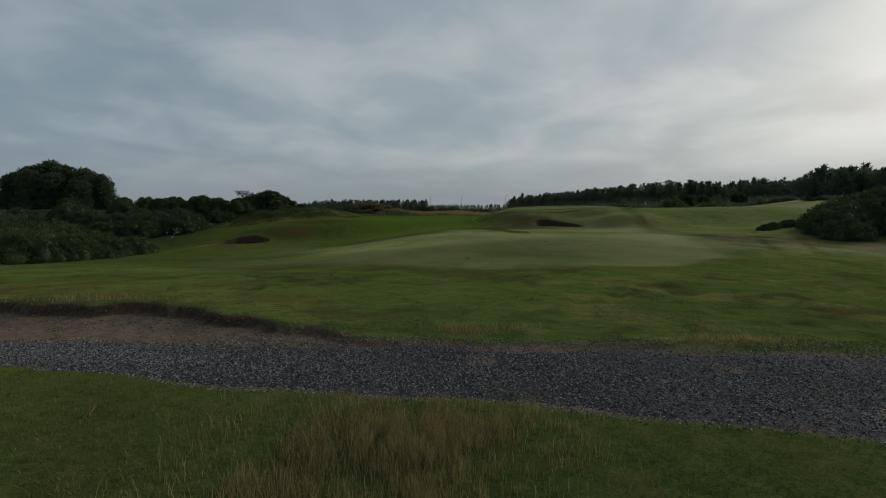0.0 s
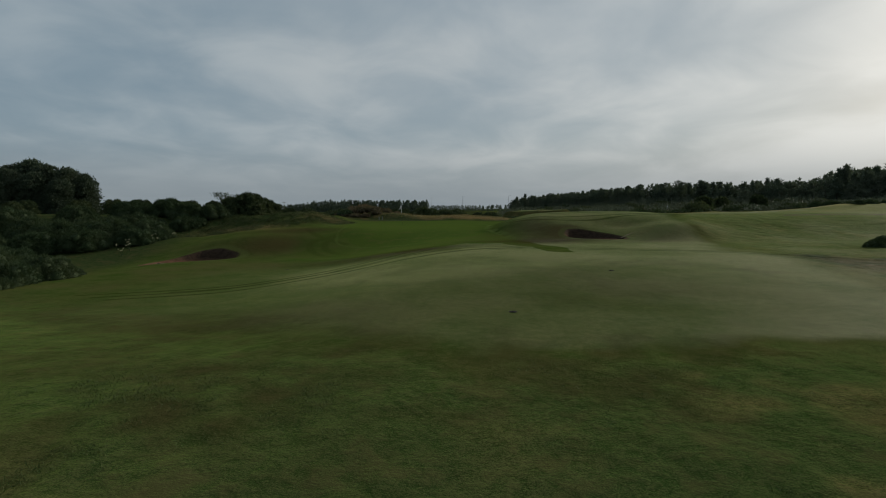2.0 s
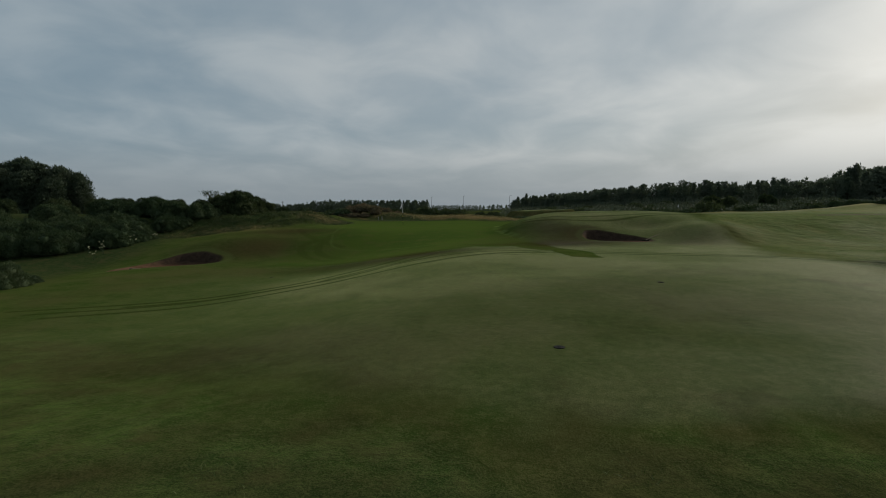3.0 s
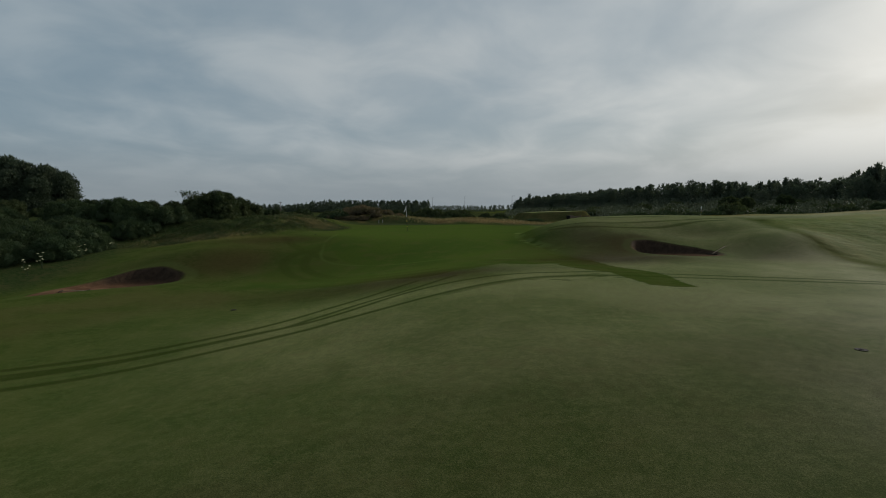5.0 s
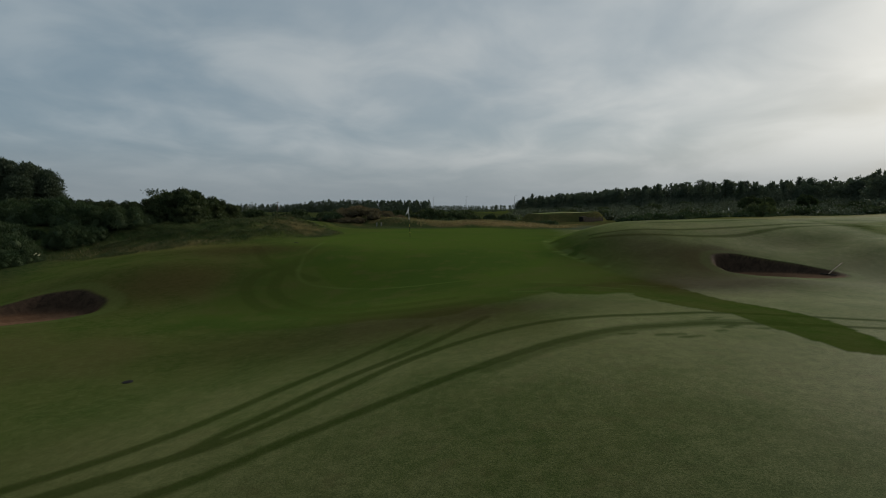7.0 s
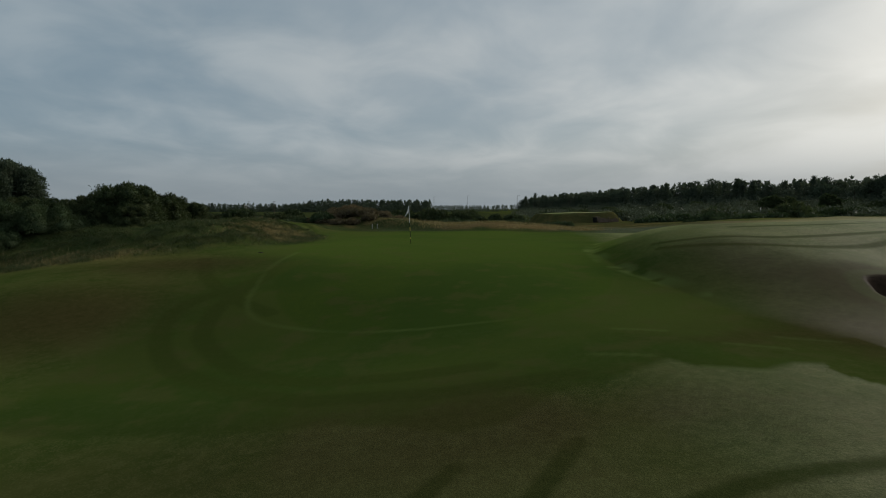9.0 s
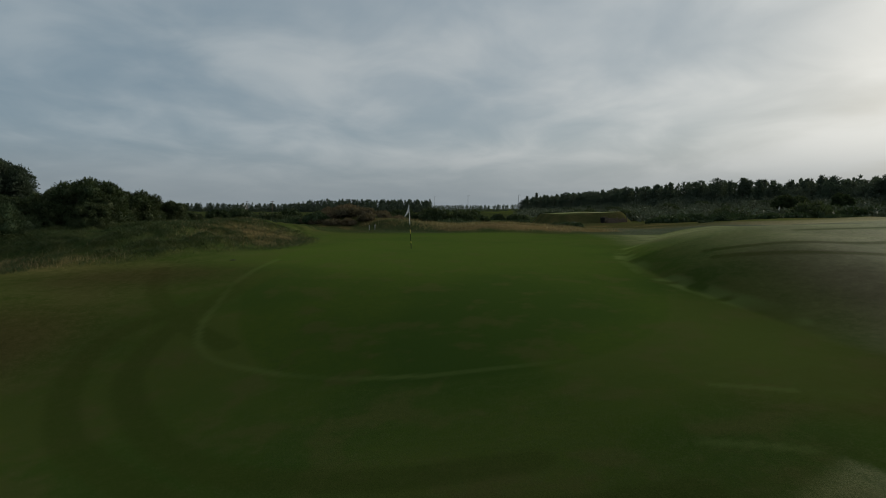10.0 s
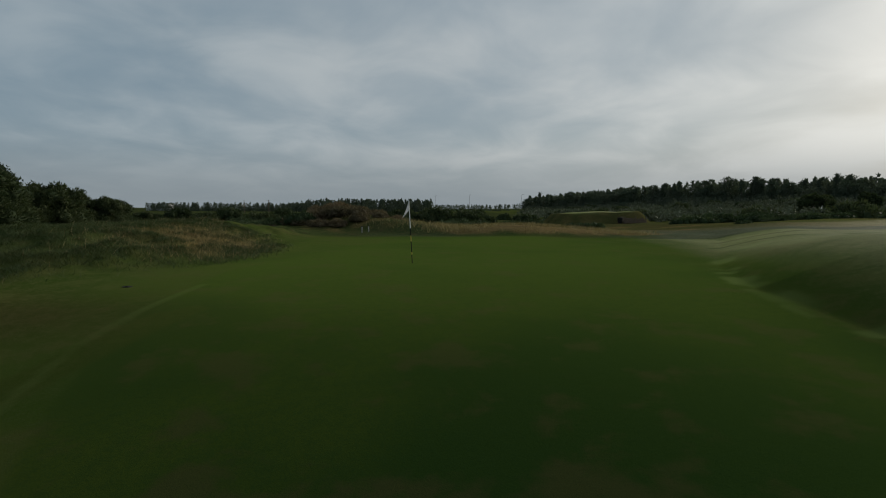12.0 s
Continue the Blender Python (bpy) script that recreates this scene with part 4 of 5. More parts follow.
thorn = [bush("hawthorn_tree", 60 + k, 2.6, 2.4, 3.85, LEAF, "rounded dark hawthorn in the hedge", "tree", "hedge trees", 18000, 2, 0.18, 0.032, 64) for k in range(2)]
put(thorn, [(-22.3, 67.0, 0.76), (-24.6, 67.6, 0.60), (-23.6, 66.2, 0.54), (-25.6, 65.6, 0.50), (-22.6, 68.6, 0.60), (-22.4, 71.0, 0.62), (-22.0, 74.6, 0.45), (-23.2, 69.6, 0.56), (-24.2, 71.6, 0.52), (-27.5, 69.5, 0.46), (-23.0, 73.2, 0.56), (-24.6, 75.4, 0.56), (-23.6, 77.6, 0.50), (-25.2, 80, 0.50), (-25.0, 83, 0.45), (-27.5, 76, 0.5), (-21.2, 65.4, 0.42), (-31, 71, 0.54), (-34, 73, 0.54), (-36, 70, 0.54), (-39, 71, 0.52), (-42, 68, 0.56), (-48, 66, 0.58), (-23, 84, 0.5), (-27, 82, 0.5), (-46.8, 81.8, 0.78), (-52, 84, 0.55), (-56, 78, 0.6), (-30, 80, 0.5), (-36, 82, 0.5)], rng)

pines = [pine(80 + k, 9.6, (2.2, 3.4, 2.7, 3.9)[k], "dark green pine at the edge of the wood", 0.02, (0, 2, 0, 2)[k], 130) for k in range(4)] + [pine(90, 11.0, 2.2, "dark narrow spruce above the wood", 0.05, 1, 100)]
rows = []
for x, y in edge:
    rows.append((x + rng.uniform(-7, 7), y + rng.uniform(-5, 9), rng.uniform(0.66, 1.24) * (1.16 if y < 205 else 1.06 if x > 100 else 1.0)))
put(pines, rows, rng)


def far_wood(name, rows, label, seed):
    """Trees too far off to tell apart: trunks and sprays in one mesh."""
    rng = np.random.default_rng(seed)
    vs, fs, k = [], [], 0
    for x, y, hgt in rows:
        n = 70 if hgt > 6.2 else 40
        u = rng.uniform(0.02, 1, n)
        reach = hgt * 0.38 * (1 - u) ** 0.85 * np.sqrt(rng.uniform(0.05, 1, n)) + 0.1
        a = rng.uniform(0, 6.28, n)
        p = np.stack([reach * np.cos(a), reach * np.sin(a), u * hgt * 0.95], 1)
        o = p / (np.linalg.norm(p, axis=1)[:, None]) + np.array([0, 0, 0.4])
        v, f = spikes(rng, p, o, 4, hgt * 0.085, hgt * 0.024, 0.8)
        vs.append(v + np.array([x, y, ground_z(x, y)]))
        fs.append(f + k)
        k += len(v)
    me = mesh_from(np.vstack(vs), np.vstack(fs))
    me.materials.append(HAZED_NEEDLE)
    return tagged(new(name, me), label, "woodland", kind="stuff")


back = [(x + rng.uniform(3, 16), y + rng.uniform(6, 26), rng.uniform(8.4, 12.2) * (1.16 if y < 205 else 1.08 if x > 100 else 1.0)) for x, y in edge for _ in range(5)]
back += [(x + rng.uniform(-6, 6), y + rng.uniform(-14, -2), rng.uniform(2.0, 5.5)) for x, y in edge for _ in range(9)]
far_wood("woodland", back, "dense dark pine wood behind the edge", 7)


def scrub_slope():
    """The broken carpet of gorse and scrub below the wood."""
    rng = np.random.default_rng(17)
    vs, fs, k = [], [], 0
    for _ in range(850):
        u, v = rng.uniform(0, 1), rng.uniform(0, 1) ** 0.8
        ex, ey = edge[int(u * (len(edge) - 1))]
        f = 1.0 - v * (1 - 138 / math.hypot(ex, ey)) if math.hypot(ex, ey) > 150 else rng.uniform(0.86, 1)
        x, y = ex * f - 4 * v + rng.uniform(-5, 5), ey * f + rng.uniform(-4, 4)
        if x < 33 and y < 160:
            continue
        rx, hgt = rng.uniform(1.8, 4.6), rng.uniform(0.9, 2.6) + 2.6 * max(0.0, 1 - v * 2.2)
        n = 130
        p = rng.normal(0, 1, (n, 3))
        p[:, 2] = np.abs(p[:, 2])
        p /= np.linalg.norm(p, axis=1)[:, None]
        p *= rng.uniform(0.75, 1.05, (n, 1))
        v2, f2 = spikes(rng, p * np.array([rx, rx, hgt]), p + np.array([0, 0, 0.3]), 2, 0.42, 0.15, 0.8)
        vs.append(v2 + np.array([x, y, ground_z(x, y)]))
        fs.append(f2 + k)
        k += len(v2)
    me = mesh_from(np.vstack(vs), np.vstack(fs))
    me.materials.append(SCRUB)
    tagged(new("scrub_slope", me), "grey-green gorse scrub covering the slope below the wood", "scrub", kind="stuff")


scrub_slope()
rows = []
for k in range(420):
    x = -255 + 240 * k / 419 + rng.uniform(-2, 2)
    rows.append((x, 500 + rng.uniform(-10, 25), rng.uniform(8.5, 12.0) * (0.42 + 0.58 * min(1, max(0, (x + 165) / 50)))))
    rows.append((x + rng.uniform(-3, 3), 488 + rng.uniform(-10, 8), rng.uniform(4.5, 8.0)))
for k in range(90):
    rows.append((-14 + 90 * k / 89, 610 + rng.uniform(-20, 40), rng.uniform(5.5, 8.0)))
for k in range(120):
    rows.append((-420 + 760 * k / 119, 720 + rng.uniform(-20, 40), rng.uniform(5.5, 8.5) * (0.55 if k < 50 else 1.0)))
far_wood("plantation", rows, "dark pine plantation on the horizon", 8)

big = [pine(100 + k, 17.2, 4.7, "tall broad dark pine in a clump", 0.03, 2, 330, DARK_NEEDLE) for k in range(2)]
put(big, [(-112.5, 173, 0.62), (-115, 175, 0.82), (-118, 172, 0.90), (-121, 176, 0.94), (-124, 171, 0.93), (-127, 175, 0.97), (-130, 172, 0.95), (-133, 176, 0.96), (-136, 172, 0.92), (-139, 175, 0.90), (-142.5, 172, 0.80), (-146, 174, 0.5), (-117, 167, 0.70), (-124, 166, 0.78), (-131, 166, 0.80), (-138, 167, 0.74)], rng)


# ---- the flag in the hole ----
def flagstick(x, y, top, label, lean=(0, 0)):
    ob = thing("golf_flag", x, y, label, "flag")
    bands = [(0.0, 0.30, BLACK), (0.30, 0.38, YELLOW), (0.38, 0.75, BLACK), (0.75, 0.95, YELLOW), (0.95, 1.20, BLACK), (1.20, top, WHITE)]
    for a, b, mat in bands:
        pts = [(lean[0] * u / top, lean[1] * u / top, u) for u in (a, b)]
        part("pole_band", tube(pts, [0.014, 0.014], 10), mat, ob)
    # the cloth hangs limp in folds
    bm = bmesh.new()
    nx, nz = 14, 12
    grid = []
    for j in range(nz + 1):
        row = []
        for i in range(nx + 1):
            u, v = i / nx, j / nz
            drop_z = 0.34 * v + 0.26 * u
            wx = -0.22 * u * (0.35 + 0.65 * v) + lean[0]
            row.append(bm.verts.new((wx, lean[1] + 0.035 * math.sin(u * 9 + v * 2) * u, top - 0.02 - drop_z)))
        grid.append(row)
    for j in range(nz):
        for i in range(nx):
            bm.faces.new((grid[j][i], grid[j][i + 1], grid[j + 1][i + 1], grid[j + 1][i]))
    bmesh.ops.solidify(bm, geom=bm.faces[:], thickness=0.003)
    for f in bm.faces:
        f.smooth = True
    part("cloth", bm, CLOTH, ob, "limp white cloth with a faint dark mark")
    return ob


flagstick(-5.15, 64.6, 2.15, "white golf flag on a striped stick in the green", (-0.12, 0))
flagstick(44.6, 114, 2.0, "white golf flag far across the course", (0.0, 0))


# ---- grasses ----
def spread_in(rng, n, x0, x1, y0, y1, keep):
    x, y = rng.uniform(x0, x1, n), rng.uniform(y0, y1, n)
    k = rng.uniform(0, 1, n) < keep(x, y)
    return x[k], y[k]


def tufty(x, y, s=1.0):
    return np.clip(0.5 + 0.5 * waves(x * 5.1 * s, y * 4.7 * s + 2) + 0.4 * waves(x * 12.3 * s + 1, y * 11.0 * s), 0, 1)


rng = np.random.default_rng(31)
x, y = spread_in(rng, 90000, -7.5, 7.5, 2.6, 8.6, lambda x, y: ss(0.05, -0.25, y - path_low(x)) * (0.35 + 0.65 * tufty(x, y)))
scatter_blades("rough_grass", rng, x, y, 0.055, 0.004, GRASS, "short green rough grass beside the path", 0.6)
x, y = spread_in(rng, 190000, -4.2, 3.2, 2.8, 7.6, lambda x, y: ss(0.0, -0.2, y - path_low(x)) * np.clip(1.2 * bell(x, y, -0.6, 4.9, 1.25, 1.5) + 0.6 * bell(x, y, 0.7, 5.7, 0.6, 0.6), 0, 1) * (0.12 + 0.88 * ss(0.35, 0.75, 0.5 * uneven(x * 2.3, y * 1.4, 15) + 0.5 * uneven(x * 6, y * 3, 16))))
scatter_blades("dry_grass", rng, x, y, 0.165, 0.0023, STRAW, "tall dry straw-coloured grass beside the path", 0.24)
x, y = spread_in(rng, 150000, -13, 13, 9.2, 14.5, lambda x, y: ss(-0.1, 0.15, y - np.maximum(path_high(x), bank_line(x))) * ss(0.35, 0.8, uneven(x * 2.1, y * 1.7, 1)) * ss(14.5, 10.5, y))
scatter_blades("rough_grass", rng, x, y, 0.045, 0.004, TUSSOCK, "short green rough grass above the path", 0.8)
x, y = spread_in(rng, 170000, -9, 10, 12.5, 22.0, lambda x, y: ss(0.55, 0.85, 0.5 * uneven(x * 0.8, y * 0.7, 33) + 0.5 * uneven(x * 3.1, y * 2.6, 34)) * ss(19.5, 16.5, y) * ss(12.5, 14, y))
scatter_blades("rough_grass", rng, x, y, 0.05, 0.005, TUSSOCK, "pale-tipped tufts in the short rough", 0.8)
x, y = spread_in(rng, 60000, -12, 9, 9.2, 14, lambda x, y: np.clip(1.6 * bell(x, y, 0.45, 10.4, 0.45, 0.28) + 1.2 * bell(x, y, 1.65, 10.4, 0.25, 0.2) + 0.8 * bell(x, y, 5.8, 9.55, 0.9, 0.22) + 0.5 * bell(x, y, -8.5, 12.4, 1.5, 0.3), 0, 1))
scatter_blades("dry_grass", rng, x, y, 0.16, 0.004, STRAW, "dry grass tufts along the path's edge", 0.3)
knoll = lambda x, y: ss(0, 0.25, 1.06 - oval(x, y, -22, 68, 11, 11.5)) * ss(-29, -24, x)
x, y = spread_in(rng, 260000, -27, -10.5, 56.5, 76, lambda x, y: knoll(x, y) * (0.10 + 0.90 * ss(0.3, 0.7, 0.5 * uneven(x * 0.9, y * 0.8, 21) + 0.5 * uneven(x * 2.3, y * 1.9, 22))))
scatter_blades("rough_grass", rng, x, y, 0.15, 0.007, MAT_GRASS, "tussocky green rough on the knoll", 1.3)
x, y = spread_in(rng, 150000, -27, -10.5, 56.5, 80, lambda x, y: knoll(x, y) * np.clip(1.6 * bell(x, y, -14.0, 68.5, 1.9, 3.6) + 0.9 * bell(x, y, -20.5, 58.8, 4, 1.1) + 0.3 * bell(x, y, -18, 76, 5, 2.5), 0, 1) * tufty(x, y, 0.4))
scatter_blades("dry_grass", rng, x, y, 0.22, 0.0045, STRAW, "tall dry grass on the knoll", 0.6)
x, y = spread_in(rng, 120000, -24, 22, 82, 98, lambda x, y: np.clip(ss(82.2, 84, y - 0.03 * (x - 2) ** 2) * ss(93, 88, y - 0.03 * (x - 2) ** 2) * (0.3 + 0.7 * ss(-7, -2, x)) * ss(14, 9, x), 0, 1) * ss(0.25, 0.75, 0.6 * uneven(x * 0.35, y * 0.5, 38) + 0.4 * uneven(x * 1.3, y * 1.5, 39)))
scatter_blades("dry_grass", rng, x, y, 0.30, 0.009, STRAW, "pale dry dune grass behind the green", 0.5)


# ---- small things ----
heath = [bush("heather_bush", 130 + k, 1.5, 1.5, 0.95, HEATH, "brown heather bush on the dune", "bush", "heather", 6000, 2, 0.20, 0.018, 34) for k in range(3)]
put(heath, [(-17.4, 91.6, 0.6), (-15.8, 89.6, 0.62), (-14.2, 88.8, 0.66), (-12.6, 88.6, 0.6), (-11.0, 89.2, 0.6), (-9.4, 90.4, 0.5), (-16.4, 92.6, 0.75), (-14.8, 91.2, 0.85), (-13.2, 91.0, 0.9), (-11.6, 91.4, 0.8), (-10.0, 92.4, 0.65), (-15.4, 93.6, 0.9), (-13.6, 93.2, 0.95), (-12.0, 93.8, 0.85), (-17.6, 95, 0.7), (-8.4, 93.2, 0.5), (-6.4, 95.5, 0.5), (-18.8, 92.0, 0.5), (-20, 94.5, 0.6), (-4, 97, 0.5), (-18.4, 89.6, 0.4), (-8.0, 91.0, 0.4)], rng)
mid_scrub = [bush("low_gorse_bush", 140 + k, 2.4, 2.4, 1.5, GORSE, "low dark gorse on the rough beyond the green", "bush", "low gorse", 2600, 2, 0.3, 0.04, 24) for k in range(3)]
rows = [(30 + 46 * rng.uniform(0, 1), 104 + 30 * rng.uniform(0, 1) ** 0.7, rng.uniform(0.35, 0.8)) for _ in range(60)]
rows += [(33, 122, 1.0), (36.5, 124, 1.1), (40, 121, 1.0), (43, 125, 1.1), (47, 123, 0.9), (52, 126, 1.0), (58, 122, 0.9), (35, 128, 1.0), (65, 118, 0.8), (72, 120, 0.8)]
for k in range(46):
    rows.append((-58 + 72 * k / 45 + rng.uniform(-2, 2), 106 + rng.uniform(0, 22), rng.uniform(0.55, 0.95)))
for k in range(40):
    rows.append((-70 + 60 * rng.uniform(0, 1), 110 + 26 * rng.uniform(0, 1), rng.uniform(0.6, 1.0)))
for k in range(95):
    rows.append((-66 + 50 * rng.uniform(0, 1), 87 + 24 * rng.uniform(0, 1), rng.uniform(0.4, 0.75)))
put(mid_scrub, rows, rng)
round_tree = [bush("round_tree", 150, 2.6, 2.5, 4.4, LEAF, "dark round-headed tree in front of the wood", "tree", "", 9000, 2, 0.3, 0.07, 40)]
put(round_tree, [(72.5, 155, 1.5), (84, 168, 1.3), (98, 172, 1.4)], rng)


def lamp_post(x, y, top, label):
    ob = thing("lamp_post", x, y, label, "lamp post", "far lamp posts")
    g = ob.location.z
    part("pole", tube([(0, 0, -0.5), (0, 0, top - g)], [0.20, 0.10], 8), POLE, ob)
    part("arm", tube([(0, 0, top - g - 0.1), (0.5, 0, top - g + 0.15), (1.1, 0, top - g + 0.2)], [0.07, 0.06, 0.05], 6), POLE, ob)
    part("lantern", box(0.8, 0.3, 0.16, 0.04, (1.4, 0, top - g + 0.2)), POLE, ob)


for x, y, top in ((19.7, 548, 17.0), (50, 414, 13.8), (-13.2, 545, 15.8)):
    lamp_post(x, y, top, "slender grey lamp post beyond the course")


def utility_pole(x, y, top):
    ob = thing("utility_pole", x, y, "dark wooden utility pole beyond the hedge", "pole", "utility poles")
    g = ob.location.z
    part("pole", tube([(0, 0, -0.5), (0, 0, top - g)], [0.17, 0.11], 8), WOOD, ob)
    part("crossarm", box(1.8, 0.12, 0.14, 0.02, (0, 0, top - g - 0.5)), WOOD, ob)


utility_pole(-133, 380, 8.5)
utility_pole(-90, 300, 7.5)


def marker_post(x, y):
    ob = thing("marker_post", x, y, "short weathered pale marker post behind the green", "post", "marker posts")
    part("shaft", box(0.08, 0.08, 0.46, 0.012, (0, 0, 0.20)), GREY, ob)
    part("cap", box(0.09, 0.09, 0.05, 0.012, (0, 0, 0.455)), BLACK, ob)


marker_post(-10.2, 85.4)
marker_post(-9.75, 85.7)


def litter_bin(x, y):
    ob = thing("litter_bin", x, y, "black litter bin beside the raised tee", "bin")
    bm = bmesh.new()
    bmesh.ops.create_cone(bm, cap_ends=True, segments=20, radius1=0.36, radius2=0.44, depth=0.85, matrix=Matrix.Translation((0, 0, 0.55)))
    part("body", bm, BLACK, ob)
    bm = bmesh.new()
    bmesh.ops.create_cone(bm, cap_ends=True, segments=20, radius1=0.48, radius2=0.40, depth=0.12, matrix=Matrix.Translation((0, 0, 1.04)))
    part("rim", bm, BLACK, ob)
    part("post", tube([(0, 0, -0.1), (0, 0, 0.2)], [0.06, 0.06], 8), POLE, ob)


litter_bin(25.4, 134.0)


def sleeper_wall(x, y, turn):
    """The timber face of the raised tee, board upon board."""
    ob = thing("retaining_wall", x, y, "weathered timber sleepers facing the raised tee", "retaining wall")
    ob.rotation_euler = (0, 0, turn)
    for k in range(5):
        part("sleeper", box(4.2, 0.22, 0.21, 0.02, (0.04 * (k % 2), 0.30 * k, 0.1 + 0.22 * k)), WOOD, ob)
    for px in (-1.9, 0, 1.9):
        part("stake", box(0.14, 0.14, 1.2, 0.015, (px, -0.2, 0.5)), WOOD, ob)


sleeper_wall(28.2, 134.8, radians(10))


def rake(x, y, z, heading, slope, label):
    ob = thing("bunker_rake", x, y, label, "rake", "bunker rakes", z=z)
    ob.rotation_euler = (0, -slope, heading)
    part("handle", tube([(0, 0, 0), (0.8, 0, 0.01), (1.65, 0, 0)], [0.019, 0.018, 0.017], 8), ASH, ob, "pale wooden handle")
    part("head", box(0.05, 0.58, 0.04, 0.01, (0, 0, 0)), BLACK, ob, "dark rake head")
    for k in range(9):
        part("tine", tube([(0, -0.26 + 0.065 * k, 0), (0.02, -0.26 + 0.065 * k, -0.07)], [0.006, 0.003], 5), BLACK, ob)


rake(12.7, 48.55, max(1.02, ground_z(12.7, 48.55) + 0.05), radians(37), math.atan2(max(1.24, ground_z(14.02, 49.54) + 0.08) - max(1.02, ground_z(12.7, 48.55) + 0.05), 1.65), "wooden rake leaning on the sand hollow's rim")
rake(-19.9, 45.7, ground_z(-19.9, 45.7) + 0.08, radians(165), radians(-3), "wooden rake lying in the sand hollow")
rake(-20.6, 45.0, ground_z(-20.6, 45.0) + 0.08, radians(20), radians(-2), "second wooden rake lying in the sand hollow")


def sprinkler(x, y):
    ob = thing("sprinkler_head", x, y, "small black sprinkler cover sunk in the turf", "sprinkler", "sprinklers")
    bm = bmesh.new()
    bmesh.ops.create_cone(bm, cap_ends=True, segments=18, radius1=0.12, radius2=0.11, depth=0.04, matrix=Matrix.Translation((0, 0, -0.012)))
    part("cover", bm, BLACK, ob)
    bm = bmesh.new()
    bmesh.ops.create_cone(bm, cap_ends=True, segments=12, radius1=0.045, radius2=0.04, depth=0.012, matrix=Matrix.Translation((0, 0, 0.012)))
    part("nozzle", bm, BLACK, ob)


for x, y in ((1.1, 23.0), (6.03, 30.06), (-9.9, 39.3), (-11.8, 59.5)):
    sprinkler(x, y)


def ragwort(x, y, seed, height):
    rng = np.random.default_rng(seed)
    ob = thing("flowering_plant", x, y, "tall weed with pale cream flower heads", "plant", "flowering weeds")
    for k in range(4):
        a, r = rng.uniform(0, 6.28), rng.uniform(0.05, 0.3)
        hgt = height * rng.uniform(0.75, 1.1)
        tip = (r * math.cos(a), r * math.sin(a), hgt)
        part("stem", tube([(0, 0, -0.05), (tip[0] * 0.5, tip[1] * 0.5, hgt * 0.6), tip], [0.008, 0.006, 0.004], 5), GORSE, ob)
        bm = bmesh.new()
        bmesh.ops.create_icosphere(bm, subdivisions=2, radius=1.0)
        for v in bm.verts:
            puff = 0.05 * (1 + 0.5 * noise.noise(v.co * 3.1 + Vector((k, seed, 0))))
            v.co = Vector((tip[0] + v.co.x * puff, tip[1] + v.co.y * puff, tip[2] + v.co.z * puff * 0.45))
        part("flower_head", bm, PETAL, ob)


for k, (x, y, hgt) in enumerate(((-26.2, 54.6, 0.75), (-25.7, 54.0, 0.5), (-26.4, 51.4, 0.6), (-26.9, 52.0, 0.8), (-26.2, 50.0, 0.55), (-25.4, 56.4, 0.5), (-27.4, 51.2, 0.6))):
    ragwort(x, y, 200 + k, hgt)


def fallen_twig(x, y, seed, size):
    rng = np.random.default_rng(seed)
    ob = thing("dry_twig", x, y, "pale dry dead twig lying on the ground", "twig", "dry twigs")
    for k in range(6):
        a = rng.uniform(0, 0.9) + seed
        l = size * rng.uniform(0.5, 1)
        part("sprig", tube([(rng.uniform(-0.06, 0.06), rng.uniform(-0.04, 0.04), 0.01), (l * 0.5 * math.cos(a), l * 0.5 * math.sin(a), 0.05 + 0.03 * k / 6), (l * math.cos(a), l * math.sin(a), 0.09 + 0.02 * k)], [0.005, 0.004, 0.002], 5), STRAW, ob)


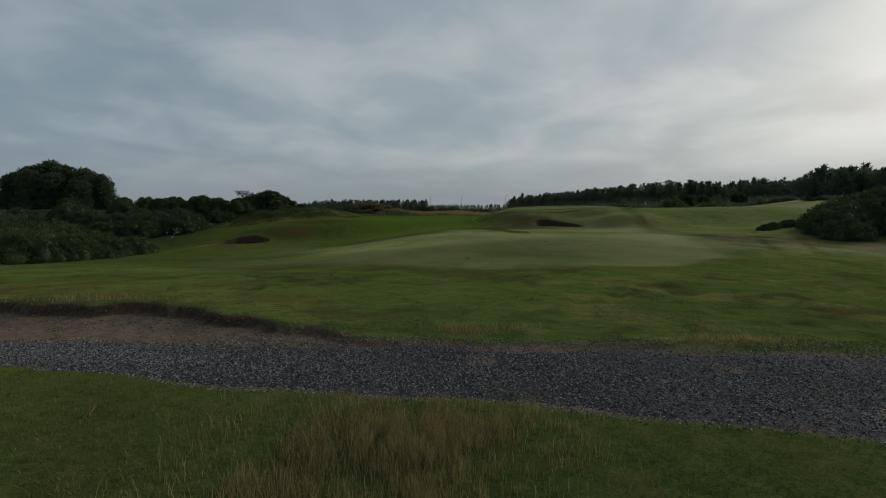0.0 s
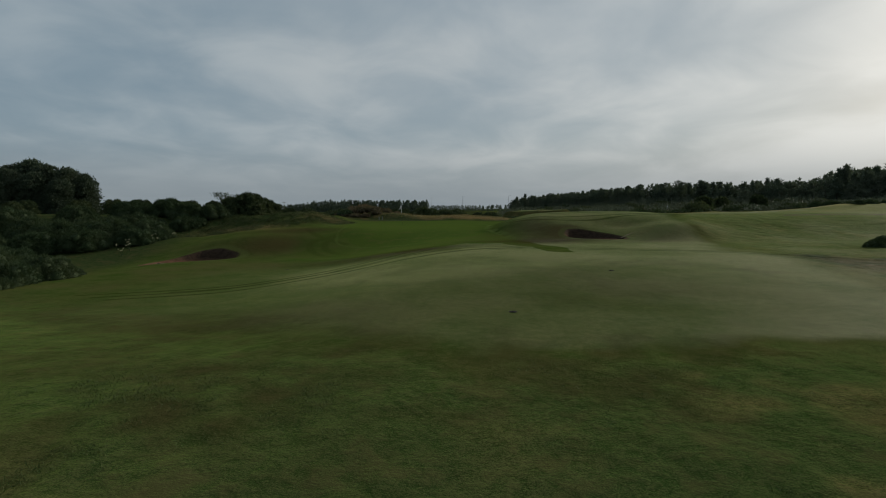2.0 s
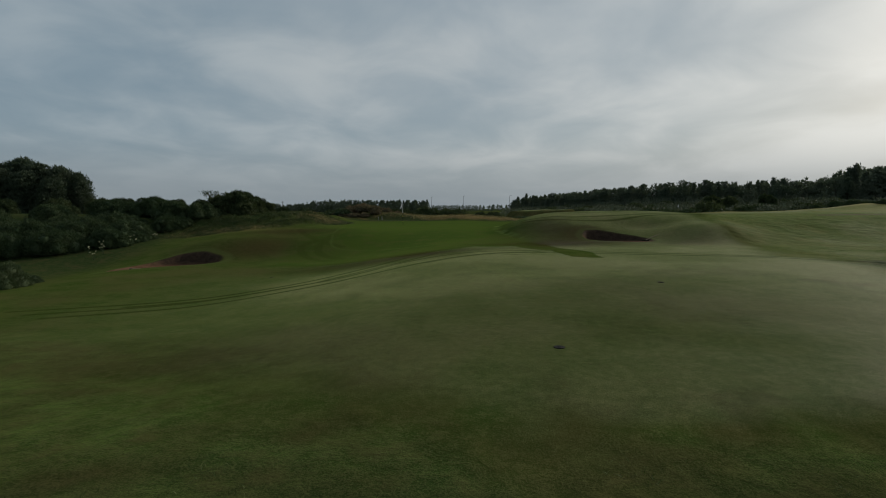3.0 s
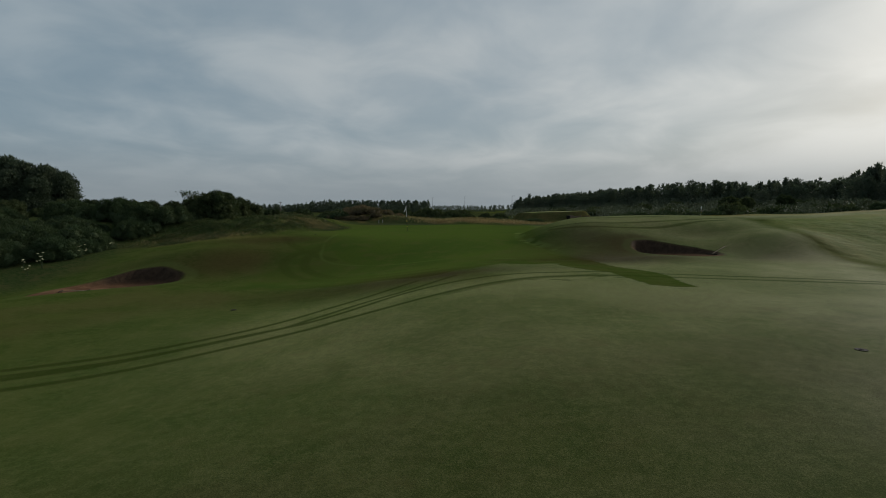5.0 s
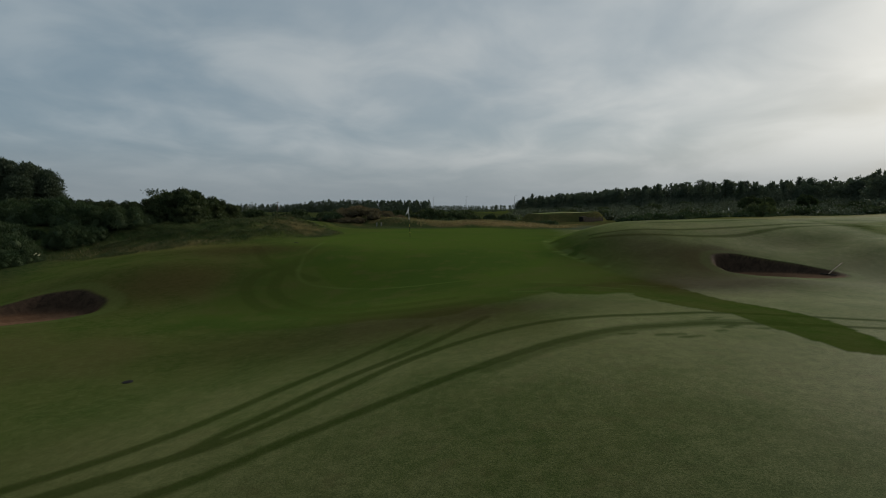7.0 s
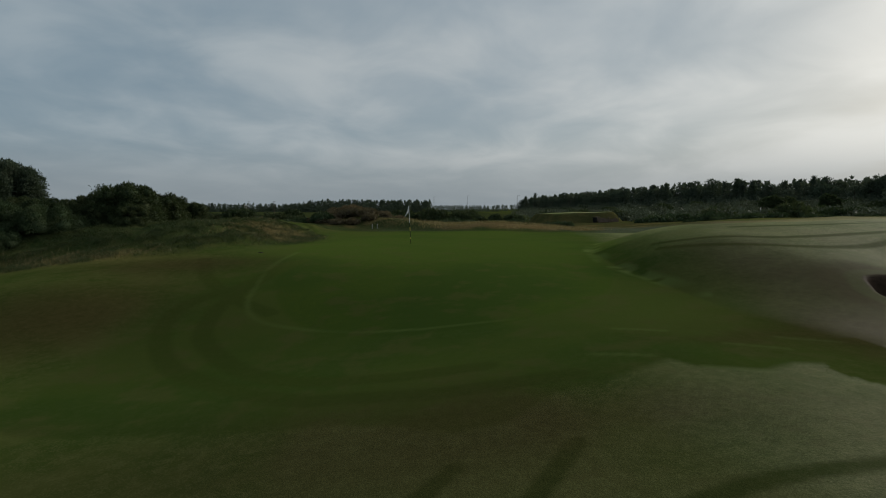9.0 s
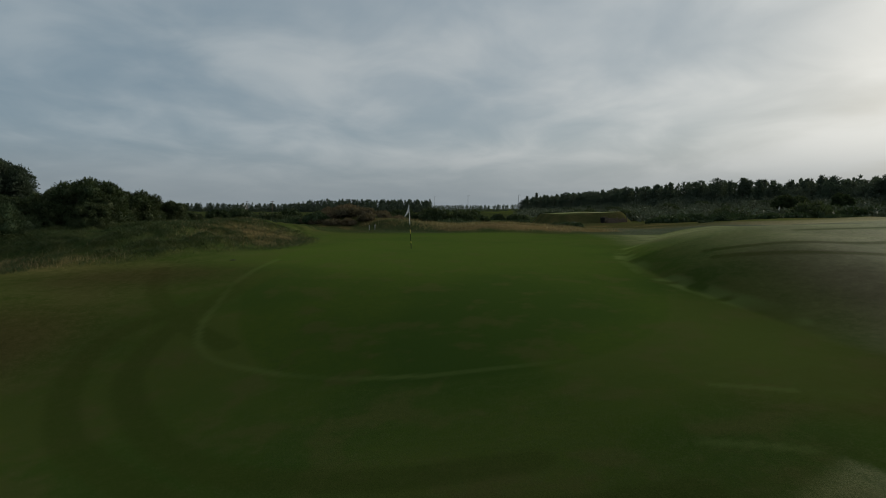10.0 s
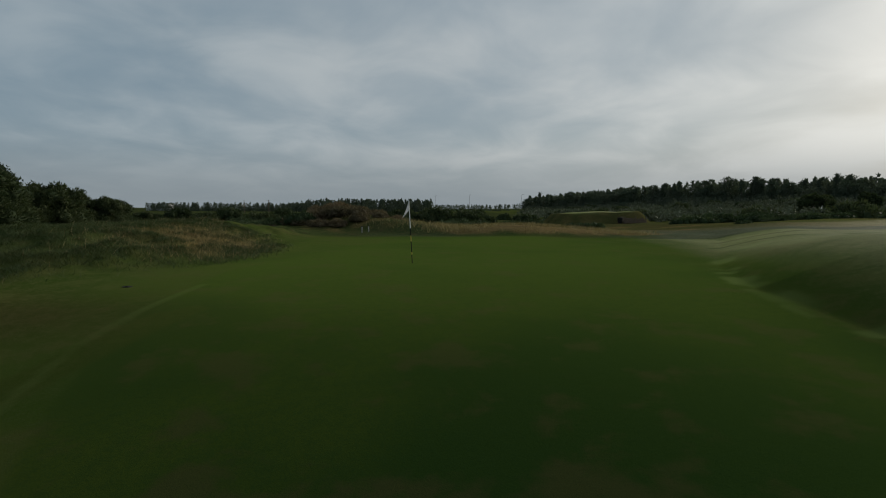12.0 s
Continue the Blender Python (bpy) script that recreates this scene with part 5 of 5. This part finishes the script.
for k, (x, y, size) in enumerate(((-3.85, 6.05, 0.32), (-4.25, 6.0, 0.16), (-7.45, 9.95, 0.35))):
    fallen_twig(x, y, k, size)


def warehouse(x, y, wide, tall):
    ob = thing("warehouse", x, y, "low white building far beyond the hedge", "building", "far buildings")
    part("wall", box(wide, 10, tall, 0.05, (0, 0, tall / 2)), WHITE, ob)
    part("roof", box(wide + 0.8, 10.8, 0.5, 0.05, (0, 0, tall + 0.25)), POLE, ob)
    n = int(wide / 3)
    for k in range(n):
        part("window", box(1.4, 0.1, 1.0, 0.02, (-wide / 2 + 1.5 + 3 * k, -5.03, tall * 0.55)), BLACK, ob)


warehouse(-286, 560, 22, 6.5)
warehouse(-214, 565, 16, 6.0)

SOIL = plain("soil", (0.085, 0.064, 0.050), (0.17, 0.135, 0.108), 30, 0.95, 0.1)


def soil_crumbs():
    """Clods and grit fallen from the worn bank."""
    rng = np.random.default_rng(77)
    n = 2600
    x = rng.uniform(-12, 0.6, n)
    y = bank_line(x) + rng.normal(-0.45, 0.42, n)
    k = y > path_high(x) - 0.3
    x, y = x[k], y[k]
    n = len(x)
    v = rng.normal(0, 1, (n, 6, 3)) * 0.25 + np.array([(1, 0, 0), (0, 1, 0), (-1, 0, 0), (0, -1, 0), (0, 0, 0.7), (0, 0, -0.6)], float)[None]
    v = v * (0.008 + 0.028 * rng.uniform(0, 1, n) ** 4)[:, None, None] + np.stack([x, y, land(x, y) + 0.006], 1)[:, None, :]
    tri = np.array([(0, 1, 4), (1, 2, 4), (2, 3, 4), (3, 0, 4), (1, 0, 5), (2, 1, 5), (3, 2, 5), (0, 3, 5)])
    me = mesh_from(v.reshape(-1, 3), (tri[None] + (np.arange(n) * 6)[:, None, None]).reshape(-1, 3))
    me.materials.append(SOIL)
    tagged(new("soil_crumbs", me), "brown clods and grit below the worn bank", "soil", kind="stuff")


soil_crumbs()
x = rng.uniform(-14, -2.0, 7000)
y = bank_line(x) + rng.normal(0.12, 0.12, 7000)
scatter_blades("bank_grass", rng, x, y, 0.055, 0.003, TUSSOCK, "dark turf fringe overhanging the worn bank", 0.9)
